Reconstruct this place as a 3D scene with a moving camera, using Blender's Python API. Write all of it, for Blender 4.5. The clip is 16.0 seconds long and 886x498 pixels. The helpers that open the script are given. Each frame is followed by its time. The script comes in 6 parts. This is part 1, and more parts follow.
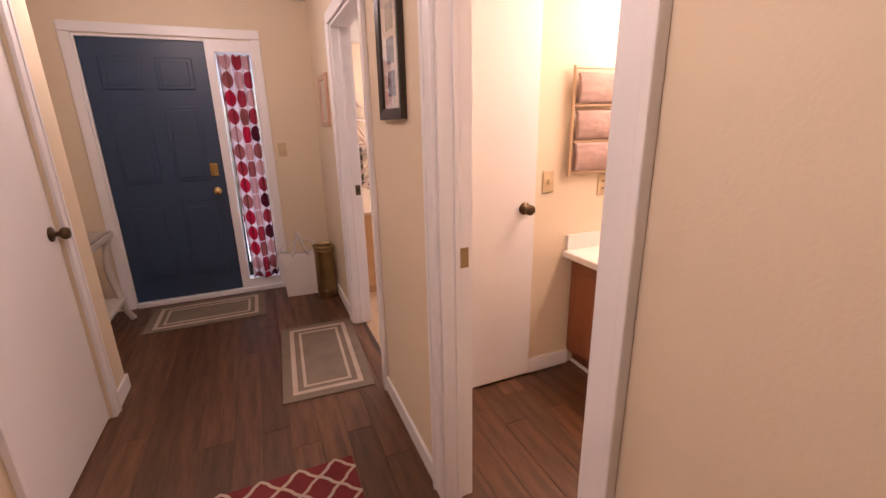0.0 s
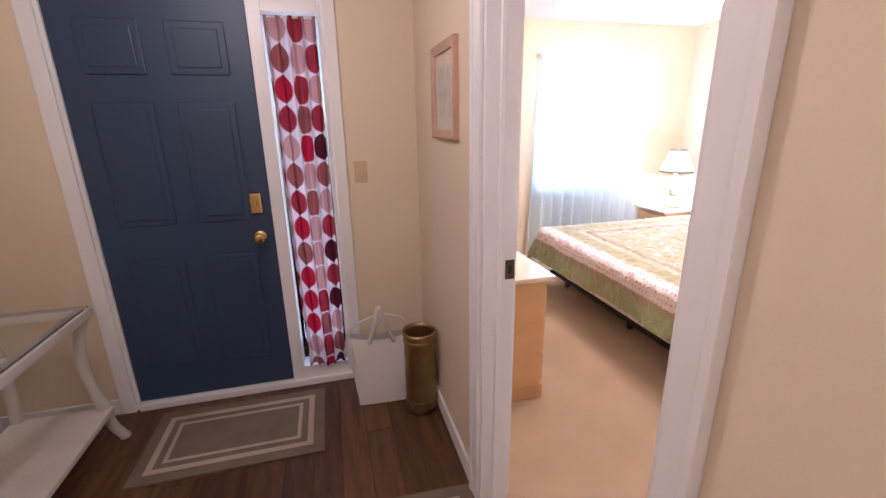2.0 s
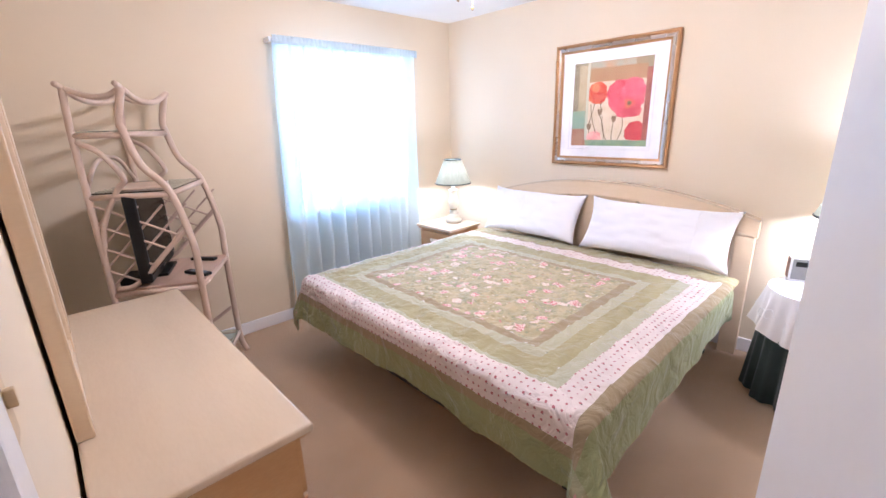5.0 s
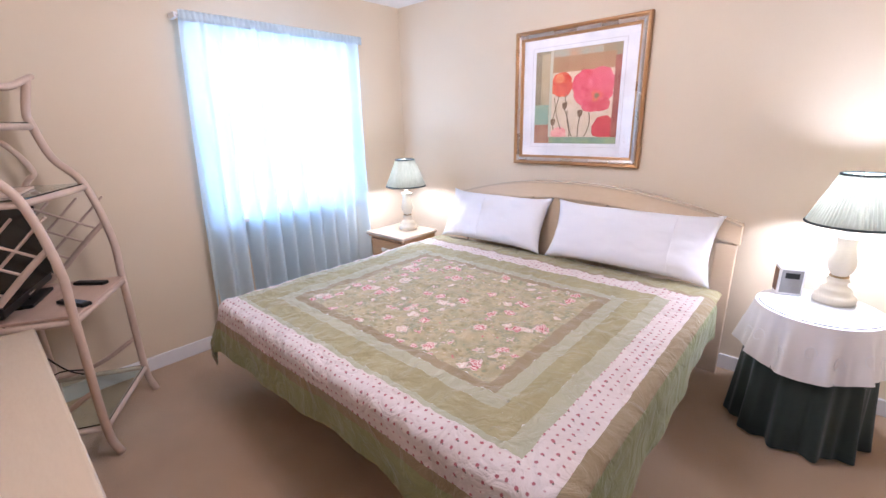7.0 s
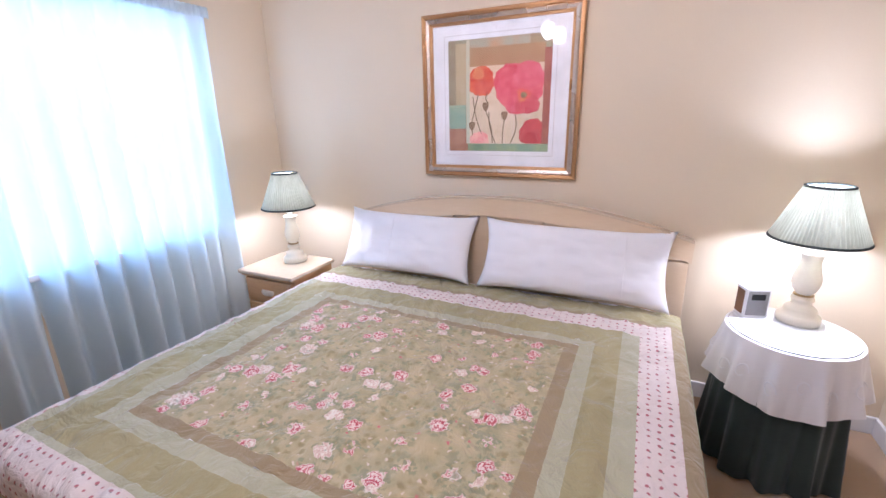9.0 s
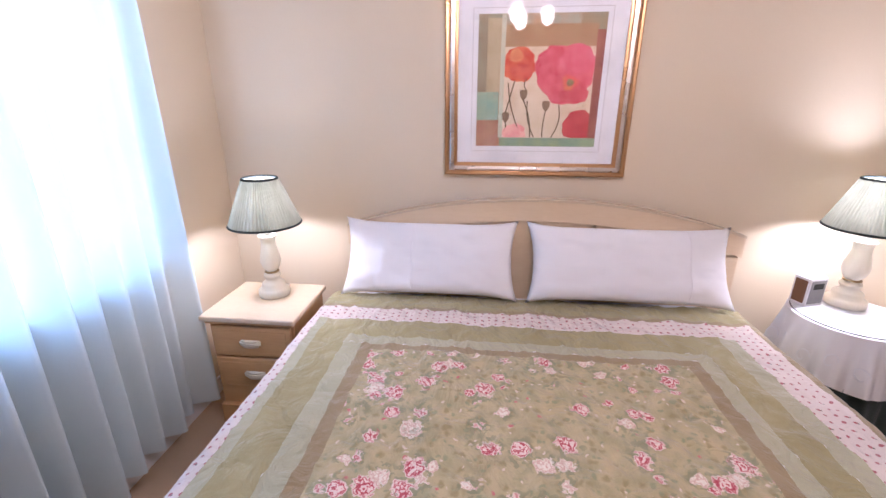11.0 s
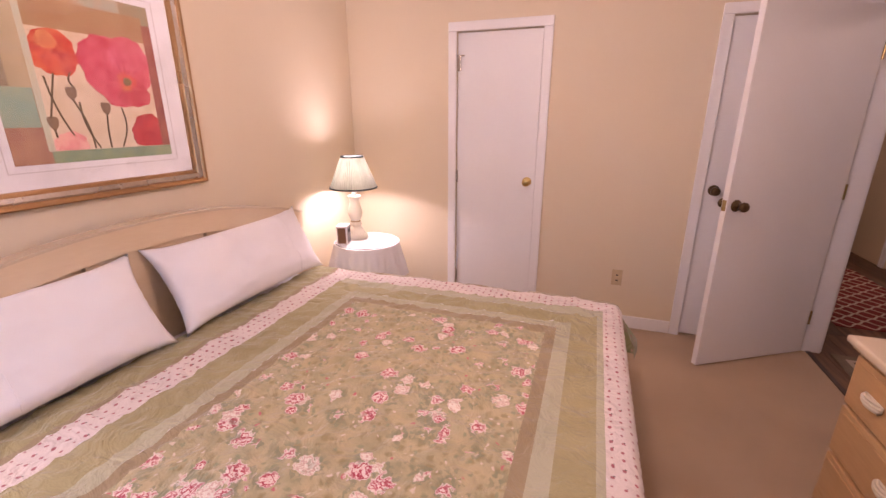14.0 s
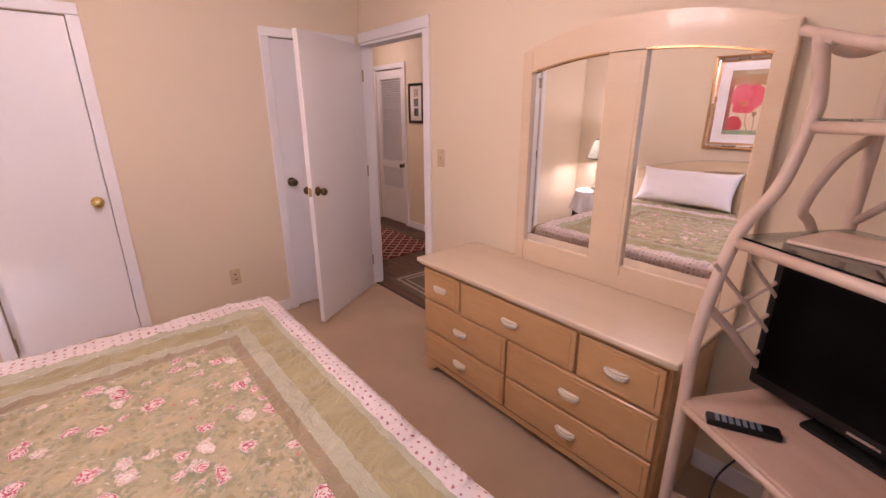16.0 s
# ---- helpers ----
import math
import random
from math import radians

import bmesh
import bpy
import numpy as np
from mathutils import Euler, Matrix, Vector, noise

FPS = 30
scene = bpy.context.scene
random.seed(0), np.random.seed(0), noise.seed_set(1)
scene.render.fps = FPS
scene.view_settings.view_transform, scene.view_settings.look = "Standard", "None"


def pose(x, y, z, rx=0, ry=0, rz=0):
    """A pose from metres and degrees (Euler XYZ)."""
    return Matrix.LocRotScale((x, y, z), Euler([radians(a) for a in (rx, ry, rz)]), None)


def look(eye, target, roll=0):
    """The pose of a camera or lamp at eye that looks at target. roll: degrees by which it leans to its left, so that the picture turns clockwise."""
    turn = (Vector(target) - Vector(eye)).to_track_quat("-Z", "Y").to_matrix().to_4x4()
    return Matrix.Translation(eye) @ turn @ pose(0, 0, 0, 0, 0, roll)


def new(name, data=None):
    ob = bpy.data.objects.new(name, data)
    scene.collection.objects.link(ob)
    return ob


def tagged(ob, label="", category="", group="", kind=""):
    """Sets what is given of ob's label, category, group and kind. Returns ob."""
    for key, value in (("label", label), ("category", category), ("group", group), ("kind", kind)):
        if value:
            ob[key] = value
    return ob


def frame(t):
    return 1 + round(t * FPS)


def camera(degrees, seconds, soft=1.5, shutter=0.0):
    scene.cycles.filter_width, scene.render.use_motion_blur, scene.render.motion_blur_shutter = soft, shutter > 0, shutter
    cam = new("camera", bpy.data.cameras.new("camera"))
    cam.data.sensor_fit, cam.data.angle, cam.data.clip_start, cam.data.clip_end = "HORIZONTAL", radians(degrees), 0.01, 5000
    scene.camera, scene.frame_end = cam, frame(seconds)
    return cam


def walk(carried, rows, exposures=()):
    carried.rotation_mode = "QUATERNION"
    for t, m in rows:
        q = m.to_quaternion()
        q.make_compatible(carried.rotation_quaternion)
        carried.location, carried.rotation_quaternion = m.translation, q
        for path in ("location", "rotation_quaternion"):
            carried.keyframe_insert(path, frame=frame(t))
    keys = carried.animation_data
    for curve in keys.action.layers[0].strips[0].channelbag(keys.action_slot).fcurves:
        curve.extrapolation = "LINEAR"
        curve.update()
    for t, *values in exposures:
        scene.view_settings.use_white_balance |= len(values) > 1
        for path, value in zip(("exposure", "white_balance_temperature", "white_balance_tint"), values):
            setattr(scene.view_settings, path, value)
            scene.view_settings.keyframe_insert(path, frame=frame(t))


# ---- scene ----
cam = camera(92.3, 16.0)
PATH = [
    (0, (0.868, 0.178, 1.434), (1.608, 1.947, 0.866), -1.2),
    (0.5, (0.831, 0.555, 1.461), (1.567, 2.324, 0.886), -1.0),
    (1, (0.821, 1.013, 1.473), (1.44, 2.825, 0.895), -1.1),
    (1.5, (0.835, 1.472, 1.48), (1.327, 3.322, 0.901), -0.9),
    (2, (0.899, 1.834, 1.491), (1.382, 3.689, 0.919), -1.0),
    (2.5, (1.043, 2.171, 1.503), (1.571, 4.009, 0.917), -1.4),
    (3, (1.146, 2.398, 1.508), (1.92, 4.147, 0.922), -1.1),
    (3.5, (1.236, 2.566, 1.511), (2.317, 4.145, 0.928), -1.6),
    (4, (1.388, 2.654, 1.519), (2.633, 4.105, 0.932), -1.7),
    (6.3, (1.728, 2.754, 1.469), (3.059, 4.136, 0.906), -1.5),
    (6.5, (1.775, 2.798, 1.468), (3.113, 4.174, 0.905), -1.4),
    (7, (1.925, 2.898, 1.458), (3.343, 4.188, 0.889), -1.5),
    (7.5, (2.105, 2.979, 1.464), (3.595, 4.182, 0.889), -1.5),
    (8, (2.228, 3.09, 1.474), (3.764, 4.231, 0.892), -1.5),
    (8.5, (2.278, 3.285, 1.48), (3.918, 4.27, 0.896), -1.2),
    (9, (2.319, 3.457, 1.491), (4.049, 4.268, 0.901), -1.2),
    (9.5, (2.436, 3.624, 1.479), (4.208, 4.336, 0.887), -1.1),
    (9.7, (2.482, 3.745, 1.487), (4.271, 4.404, 0.882), -0.8),
    (11.8, (2.494, 4.824, 1.506), (4.368, 4.541, 0.867), 0.4),
    (12, (2.514, 4.915, 1.498), (4.362, 4.482, 0.868), 0.5),
    (12.5, (2.556, 5.146, 1.43), (4.292, 4.334, 0.857), 0.1),
    (13, (2.627, 5.311, 1.44), (4.178, 4.184, 0.873), -0.0),
    (13.5, (2.734, 5.354, 1.457), (3.948, 3.879, 0.865), 0.0),
    (14, (2.875, 5.406, 1.458), (3.504, 3.601, 0.87), -0.0),
    (14.5, (2.962, 5.513, 1.481), (3.07, 3.605, 0.892), -0.1),
    (15, (3.101, 5.587, 1.519), (2.698, 3.722, 0.92), 0.0),
    (15.5, (3.229, 5.565, 1.519), (2.36, 3.868, 0.916), -0.1),
    (16, (3.341, 5.544, 1.528), (2.121, 4.083, 0.913), -0.2),
]
EXPOSURES = [(0.0, 1.05, 6500, 36), (0.5, 0.95, 6700, 38), (1.0, 1.0, 6300, 35), (1.5, 1.1, 5800, 28), (2.0, 1.2, 5600, 25), (2.5, 1.3, 5600, 24), (3.0, 1.15, 5600, 24), (3.5, 0.88, 5350, 21), (4.2, 0.72, 5150, 18), (6.3, 0.32, 5200, 21), (7.5, 0.16, 5150, 21), (9.7, -0.08, 5200, 23),
             (12.0, -0.15, 5800, 35), (12.5, -0.12, 5950, 39), (13.0, -0.12, 6050, 40), (13.5, -0.13, 6300, 43), (14.5, -0.15, 7250, 51), (15.2, -0.05, 7150, 50), (16.0, 0.0, 6500, 45)]
walk(cam, [(t, look(eye, target, roll)) for t, eye, target, roll in PATH], EXPOSURES)

# ---- world and large lights ----
world = bpy.data.worlds.new("sky_world")
scene.world = world
world.use_nodes = True
_sky = world.node_tree.nodes.new("ShaderNodeTexSky")
_sky.sky_type, _sky.sun_disc = "NISHITA", False
_sky.sun_elevation, _sky.sun_rotation = radians(40), radians(120)
_bg = world.node_tree.nodes["Background"]
_bg.inputs["Strength"].default_value = 0.1
world.node_tree.links.new(_sky.outputs[0], _bg.inputs["Color"])


def lamp(name, kind, m, energy, color, size=0.1, size_y=None):
    data = bpy.data.lights.new(name, kind)
    data.energy, data.color = energy, color
    if kind == "AREA":
        data.shape = "RECTANGLE" if size_y else "DISK"
        data.size = size
        if size_y:
            data.size_y = size_y
    else:
        data.shadow_soft_size = size
    ob = new(name, data)
    ob.matrix_world = m
    return ob


WARM = (1.0, 0.97, 0.94)
# daylight in the bedroom window's opening and in the sidelight beside the front door
lamp("window_daylight", "AREA", look((3.565, 5.99, 1.43), (3.565, 4.0, 1.43)), 27, (0.50, 0.75, 1.0), 1.10, 1.10)
lamp("sidelight_daylight", "AREA", look((0.78, 4.30, 1.1), (0.78, 2.0, 1.1)), 1.0, (0.85, 0.93, 1.0), 0.22, 1.7)
# bulbs in the two bedside lamps, the fan's light kit and the bathroom bar
for x, y, z, low, high in ((4.34, 5.49, 1.025, 11.0, 5.0), (4.455, 2.785, 1.060, 15.0, 11.5)):
    lamp("bulb", "POINT", pose(x, y, z), low, WARM, 0.03)
    lamp("bulb", "POINT", pose(x, y, z + 0.09), high, WARM, 0.03)
FAN = (3.125, 4.175)
for k in range(3):
    a = radians(40 + 120 * k)
    lamp("bulb", "POINT", pose(FAN[0] + 0.15 * math.cos(a), FAN[1] + 0.15 * math.sin(a), 2.13), 7.9, (1.0, 0.87, 0.77), 0.05)
for k in range(3):
    lamp("bulb", "POINT", pose(2.88, 1.35 + 0.22 * k, 2.02), 5.8, (1.0, 0.78, 0.58), 0.05)
# two bulbs added to brighten hall and foyer, in made-up domes out of view
lamp("bulb", "POINT", pose(0.65, 0.6, 2.25), 4.6, (1.0, 0.86, 0.74), 0.10)
lamp("bulb", "POINT", pose(0.45, 2.95, 2.25), 4.4, (1.0, 0.86, 0.74), 0.10)

# ---- materials ----
def material(name, color, rough=0.6, metal=0.0, color2=None, scale=8.0, stretch=(1, 1, 1), bump=0.05, fine=90.0, mix=0.35, coat=0.0, sheen=0.0, trans=0.0, spec=0.5):
    """A surface with broad stains and fine grain; color2 is the tone that the stains lean to."""
    m = bpy.data.materials.new(name)
    m.use_nodes = True
    n, l = m.node_tree.nodes, m.node_tree.links
    b = n["Principled BSDF"]
    co = n.new("ShaderNodeTexCoord")
    mp = n.new("ShaderNodeMapping")
    mp.inputs["Scale"].default_value = stretch
    l.new(co.outputs["Object"], mp.inputs["Vector"])
    broad = n.new("ShaderNodeTexNoise")
    broad.inputs["Scale"].default_value, broad.inputs["Detail"].default_value = scale, 5
    grain = n.new("ShaderNodeTexNoise")
    grain.inputs["Scale"].default_value, grain.inputs["Detail"].default_value = fine, 3
    l.new(mp.outputs[0], broad.inputs["Vector"])
    l.new(mp.outputs[0], grain.inputs["Vector"])
    c2 = color2 or tuple(c * 0.8 for c in color)
    mx = n.new("ShaderNodeMix")
    mx.data_type = "RGBA"
    mx.inputs["A"].default_value, mx.inputs["B"].default_value = (*color, 1), (*c2, 1)
    mr = n.new("ShaderNodeMapRange")
    mr.inputs["From Min"].default_value, mr.inputs["From Max"].default_value, mr.inputs["To Max"].default_value = 0.35, 0.7, mix * 2
    ad = n.new("ShaderNodeMath")
    ad.operation = "MULTIPLY_ADD"
    ad.inputs[1].default_value = 0.4
    l.new(grain.outputs["Fac"], ad.inputs[0])
    l.new(broad.outputs["Fac"], ad.inputs[2])
    sb = n.new("ShaderNodeMath")
    sb.operation = "SUBTRACT"
    sb.inputs[1].default_value = 0.2
    l.new(ad.outputs[0], sb.inputs[0])
    l.new(sb.outputs[0], mr.inputs["Value"])
    l.new(mr.outputs[0], mx.inputs["Factor"])
    l.new(mx.outputs["Result"], b.inputs["Base Color"])
    b.inputs["Metallic"].default_value = metal
    rr = n.new("ShaderNodeMapRange")
    rr.inputs["To Min"].default_value, rr.inputs["To Max"].default_value = max(0.02, rough - 0.08), min(1, rough + 0.08)
    l.new(broad.outputs["Fac"], rr.inputs["Value"])
    l.new(rr.outputs[0], b.inputs["Roughness"])
    b.inputs["Coat Weight"].default_value, b.inputs["Sheen Weight"].default_value = coat, sheen
    b.inputs["Specular IOR Level"].default_value = spec
    if bump:
        bp = n.new("ShaderNodeBump")
        bp.inputs["Strength"].default_value, bp.inputs["Distance"].default_value = bump, 0.01
        l.new(grain.outputs["Fac"], bp.inputs["Height"])
        l.new(bp.outputs[0], b.inputs["Normal"])
    if trans:
        t = n.new("ShaderNodeBsdfTranslucent")
        l.new(mx.outputs["Result"], t.inputs["Color"])
        ms = n.new("ShaderNodeMixShader")
        ms.inputs[0].default_value = trans
        l.new(b.outputs[0], ms.inputs[1])
        l.new(t.outputs[0], ms.inputs[2])
        l.new(ms.outputs[0], n["Material Output"].inputs["Surface"])
    return m


def glow(name, color, strength):
    m = bpy.data.materials.new(name)
    m.use_nodes = True
    b = m.node_tree.nodes["Principled BSDF"]
    b.inputs["Base Color"].default_value = (*color, 1)
    b.inputs["Emission Color"].default_value, b.inputs["Emission Strength"].default_value = (*color, 1), strength
    return m


def glass(name, tint=(0.95, 0.98, 0.97), rough=0.0):
    m = bpy.data.materials.new(name)
    m.use_nodes = True
    b = m.node_tree.nodes["Principled BSDF"]
    b.inputs["Base Color"].default_value = (*tint, 1)
    b.inputs["Roughness"].default_value, b.inputs["Transmission Weight"].default_value, b.inputs["IOR"].default_value = rough, 1.0, 1.45
    return m


WALL = material("beige_wall_paint", (0.74, 0.625, 0.465), 0.75, color2=(0.71, 0.59, 0.43), scale=1.2, fine=160, bump=0.06, mix=0.3)
CEIL = material("white_ceiling_paint", (0.82, 0.80, 0.76), 0.9, scale=2, fine=120, bump=0.2, mix=0.15)
WHITE = material("white_gloss_paint", (0.82, 0.80, 0.80), 0.38, color2=(0.78, 0.755, 0.75), scale=2.5, fine=60, bump=0.02, mix=0.25)
CARPET = material("beige_carpet", (0.59, 0.39, 0.22), 0.97, color2=(0.49, 0.31, 0.165), scale=3.0, fine=420, bump=0.9, mix=0.4, sheen=0.3)
NAVY = material("navy_door_paint", (0.030, 0.058, 0.118), 0.42, color2=(0.026, 0.046, 0.090), scale=2, fine=120, bump=0.04)
OAKPALE = material("pickled_pine", (0.60, 0.355, 0.16), 0.31, color2=(0.48, 0.265, 0.11), scale=2.2, stretch=(1, 0.35, 3.5), fine=40, bump=0.03, coat=0.35)
OAKTOP = material("cream_lacquer_top", (0.66, 0.53, 0.385), 0.22, color2=(0.59, 0.46, 0.33), scale=2.0, stretch=(3, 0.6, 1), fine=50, bump=0.02, coat=0.5)
HEADWOOD = material("cream_washed_wood", (0.72, 0.565, 0.39), 0.36, color2=(0.65, 0.49, 0.315), scale=2.2, stretch=(1, 0.5, 3), fine=40, bump=0.02, coat=0.15)
CREAM = material("cream_lacquer", (0.76, 0.68, 0.54), 0.4, color2=(0.70, 0.60, 0.46), scale=3, fine=70, bump=0.02)
BRASS = material("antique_brass", (0.42, 0.30, 0.14), 0.32, 0.95, color2=(0.25, 0.17, 0.08), scale=9, bump=0.04)
DARKBRASS = material("aged_bronze", (0.13, 0.085, 0.045), 0.34, 0.9, color2=(0.07, 0.045, 0.025), scale=12, bump=0.04)
GOLD = material("gilded_frame", (0.56, 0.33, 0.16), 0.30, 0.85, color2=(0.40, 0.22, 0.10), scale=5, stretch=(1, 1, 1), bump=0.05)
SILVER = material("silvered_frame", (0.62, 0.56, 0.50), 0.28, 0.9, color2=(0.45, 0.36, 0.28), scale=6, bump=0.05)
SHEET = material("white_cotton", (0.84, 0.82, 0.84), 0.9, color2=(0.78, 0.76, 0.79), scale=4, fine=300, bump=0.15, mix=0.2, sheen=0.2)
RATTAN = material("whitewashed_rattan", (0.63, 0.48, 0.375), 0.5, color2=(0.52, 0.37, 0.28), scale=7, stretch=(1, 1, 0.4), fine=60, bump=0.08)
BLACK = material("black_plastic", (0.007, 0.007, 0.007), 0.42, bump=0.03, spec=0.3)
SCREEN = material("dark_screen", (0.004, 0.004, 0.004), 0.2, bump=0, spec=0.06)
ALMOND = material("almond_plastic", (0.62, 0.47, 0.28), 0.45, bump=0.01)
PLUSHGREEN = material("dark_green_cloth", (0.020, 0.035, 0.030), 0.85, color2=(0.012, 0.022, 0.02), scale=5, fine=250, bump=0.2, sheen=0.2)
MIRROR = bpy.data.materials.new("mirror_silver")
MIRROR.use_nodes = True
MIRROR.node_tree.nodes["Principled BSDF"].inputs["Metallic"].default_value = 1
MIRROR.node_tree.nodes["Principled BSDF"].inputs["Roughness"].default_value = 0.01
MIRROR.node_tree.nodes["Principled BSDF"].inputs["Base Color"].default_value = (0.90, 0.90, 0.89, 1)
GLASS = glass("clear_glass")


# ---- building helpers ----
def mesh_of(bm, name, mat, smooth=False):
    me = bpy.data.meshes.new(name)
    bmesh.ops.recalc_face_normals(bm, faces=bm.faces)
    bm.to_mesh(me)
    bm.free()
    for p in me.polygons:
        p.use_smooth = smooth
    if mat:
        me.materials.append(mat)
    return me


def part(name, bm, mat, parent=None, label="", smooth=False, at=None):
    ob = new(name, mesh_of(bm, name, mat, smooth))
    if parent:
        ob.parent = parent
    if at:
        ob.matrix_basis = at
    return tagged(ob, label=label) if label else ob


def thing(name, x, y, z, label, category, group="", turn=0.0):
    ob = new(name)
    ob.empty_display_size = 0.05
    ob.matrix_basis = pose(x, y, z, 0, 0, turn)
    return tagged(ob, label, category, group)


def structure(name, bm, mat, label="", smooth=False):
    return tagged(part(name, bm, mat, None, label, smooth), kind="structure")


def box(x0, y0, z0, x1, y1, z1, bevel=0.0, bm=None, seg=2):
    b = bmesh.new()
    bmesh.ops.create_cube(b, size=1)
    bmesh.ops.scale(b, vec=(x1 - x0, y1 - y0, z1 - z0), verts=b.verts)
    bmesh.ops.translate(b, vec=((x0 + x1) / 2, (y0 + y1) / 2, (z0 + z1) / 2), verts=b.verts)
    if bevel:
        bmesh.ops.bevel(b, geom=list(b.edges), offset=bevel, segments=seg, affect="EDGES", profile=0.6)
    return join(bm, b) if bm else b


def join(bm, other):
    me = bpy.data.meshes.new("join")
    other.to_mesh(me)
    other.free()
    bm.from_mesh(me)
    bpy.data.meshes.remove(me)
    return bm


def moved(bm, m):
    bmesh.ops.transform(bm, matrix=m, verts=bm.verts)
    return bm


def lathe(profile, seg=28, cap=True):
    """A turned solid from (radius, height) pairs."""
    bm = bmesh.new()
    rings = [[bm.verts.new((r * math.cos(2 * math.pi * k / seg), r * math.sin(2 * math.pi * k / seg), z)) for k in range(seg)] for r, z in profile]
    for a, b in zip(rings, rings[1:]):
        for k in range(seg):
            bm.faces.new((a[k], a[(k + 1) % seg], b[(k + 1) % seg], b[k]))
    if cap:
        bm.faces.new(rings[0])
        bm.faces.new(rings[-1])
    return bm


def spline(points, steps=6):
    """A smooth line through the points."""
    p = [Vector(q) for q in points]
    p = [p[0] * 2 - p[1]] + p + [p[-1] * 2 - p[-2]]
    out = []
    for i in range(1, len(p) - 2):
        for k in range(steps):
            t = k / steps
            out.append(0.5 * (2 * p[i] + (p[i + 1] - p[i - 1]) * t + (2 * p[i - 1] - 5 * p[i] + 4 * p[i + 1] - p[i + 2]) * t * t + (3 * p[i] - p[i - 1] - 3 * p[i + 1] + p[i + 2]) * t ** 3))
    return out + [p[-2]]


def tube(points, r, seg=10, bm=None):
    """A round bar along the points."""
    bm = bm or bmesh.new()
    pts = [Vector(q) for q in points]
    rings, side = [], None
    for i, c in enumerate(pts):
        d = (pts[min(i + 1, len(pts) - 1)] - pts[max(i - 1, 0)]).normalized()
        if side is None:
            side = d.orthogonal().normalized()
        side = (side - d * side.dot(d)).normalized()
        up = d.cross(side)
        rr = r(i / max(1, len(pts) - 1)) if callable(r) else r
        rings.append([bm.verts.new(c + (side * math.cos(2 * math.pi * k / seg) + up * math.sin(2 * math.pi * k / seg)) * rr) for k in range(seg)])
    for a, b in zip(rings, rings[1:]):
        for k in range(seg):
            bm.faces.new((a[k], a[(k + 1) % seg], b[(k + 1) % seg], b[k]))
    bm.faces.new(rings[0][::-1])
    bm.faces.new(rings[-1])
    return bm


def sheet(nu, nv, f, thick=0.0):
    """A grid whose points are f(u, v) for u and v from 0 to 1."""
    bm = bmesh.new()
    g = [[bm.verts.new(f(i / nu, j / nv)) for j in range(nv + 1)] for i in range(nu + 1)]
    for i in range(nu):
        for j in range(nv):
            bm.faces.new((g[i][j], g[i + 1][j], g[i + 1][j + 1], g[i][j + 1]))
    if thick:
        bmesh.ops.recalc_face_normals(bm, faces=bm.faces)
        bmesh.ops.solidify(bm, geom=list(bm.faces), thickness=thick)
    return bm


def outline(points, depth, axis="x"):
    """A flat board of the outline's shape; points are pairs across the board's face."""
    bm = bmesh.new()
    put = {"x": lambda a, b: (0, a, b), "y": lambda a, b: (a, 0, b), "z": lambda a, b: (a, b, 0)}[axis]
    vec = {"x": (depth, 0, 0), "y": (0, depth, 0), "z": (0, 0, depth)}[axis]
    f = bm.faces.new([bm.verts.new(put(a, b)) for a, b in points])
    r = bmesh.ops.extrude_face_region(bm, geom=[f])
    bmesh.ops.translate(bm, vec=vec, verts=[v for v in r["geom"] if isinstance(v, bmesh.types.BMVert)])
    return bm


def ribbon(top, bottom, depth, axis="x"):
    """A board between two lines of points of equal number, such as an arched rail."""
    bm = bmesh.new()
    put = {"x": lambda a, b, d: (d, a, b), "y": lambda a, b, d: (a, d, b), "z": lambda a, b, d: (a, b, d)}[axis]
    rows = [[bm.verts.new(put(*p, d)) for p in line] for d in (0, depth) for line in (top, bottom)]
    n = len(top)
    for i in range(n - 1):
        for a, b in ((0, 1), (1, 3), (3, 2), (2, 0)):
            bm.faces.new((rows[a][i], rows[b][i], rows[b][i + 1], rows[a][i + 1]))
    for i in (0, n - 1):
        bm.faces.new((rows[0][i], rows[1][i], rows[3][i], rows[2][i]))
    return bm

# ---- structure ----
HALL, ROOM, HEAD = 1.375, 1.485, 4.71      # hall and room face of the shared wall, headboard wall
CLOSET, WINDOW, FRONT, LEFT = 2.315, 5.88, 4.19, 0.0
TOP = 2.40

structure("floor_bedroom", box(ROOM - 0.05, CLOSET - 0.3, -0.10, HEAD + 0.1, WINDOW + 0.1, 0.0), CARPET)
structure("ceiling_bedroom", box(ROOM - 0.05, CLOSET - 0.1, TOP, HEAD + 0.1, WINDOW + 0.12, TOP + 0.1), CEIL)
structure("ceiling_hall", box(-1.1, -2.2, TOP, HALL + 0.05, FRONT + 0.1, TOP + 0.1), CEIL)
structure("ceiling_bathroom", box(HALL + 0.055, 0.2, TOP, 3.2, 2.235, TOP + 0.1), CEIL)


def wall_x(name, x0, x1, y0, y1, holes=(), mat=WALL):
    """A wall that runs along y, with holes (y0, y1, z0, z1)."""
    bm, y = bmesh.new(), y0
    for a, b, c, d in sorted(holes):
        box(x0, y, 0, x1, a, TOP, bm=bm)
        if c > 0:
            box(x0, a, 0, x1, b, c, bm=bm)
        box(x0, a, d, x1, b, TOP, bm=bm)
        y = b
    box(x0, y, 0, x1, y1, TOP, bm=bm)
    return structure(name, bm, mat)


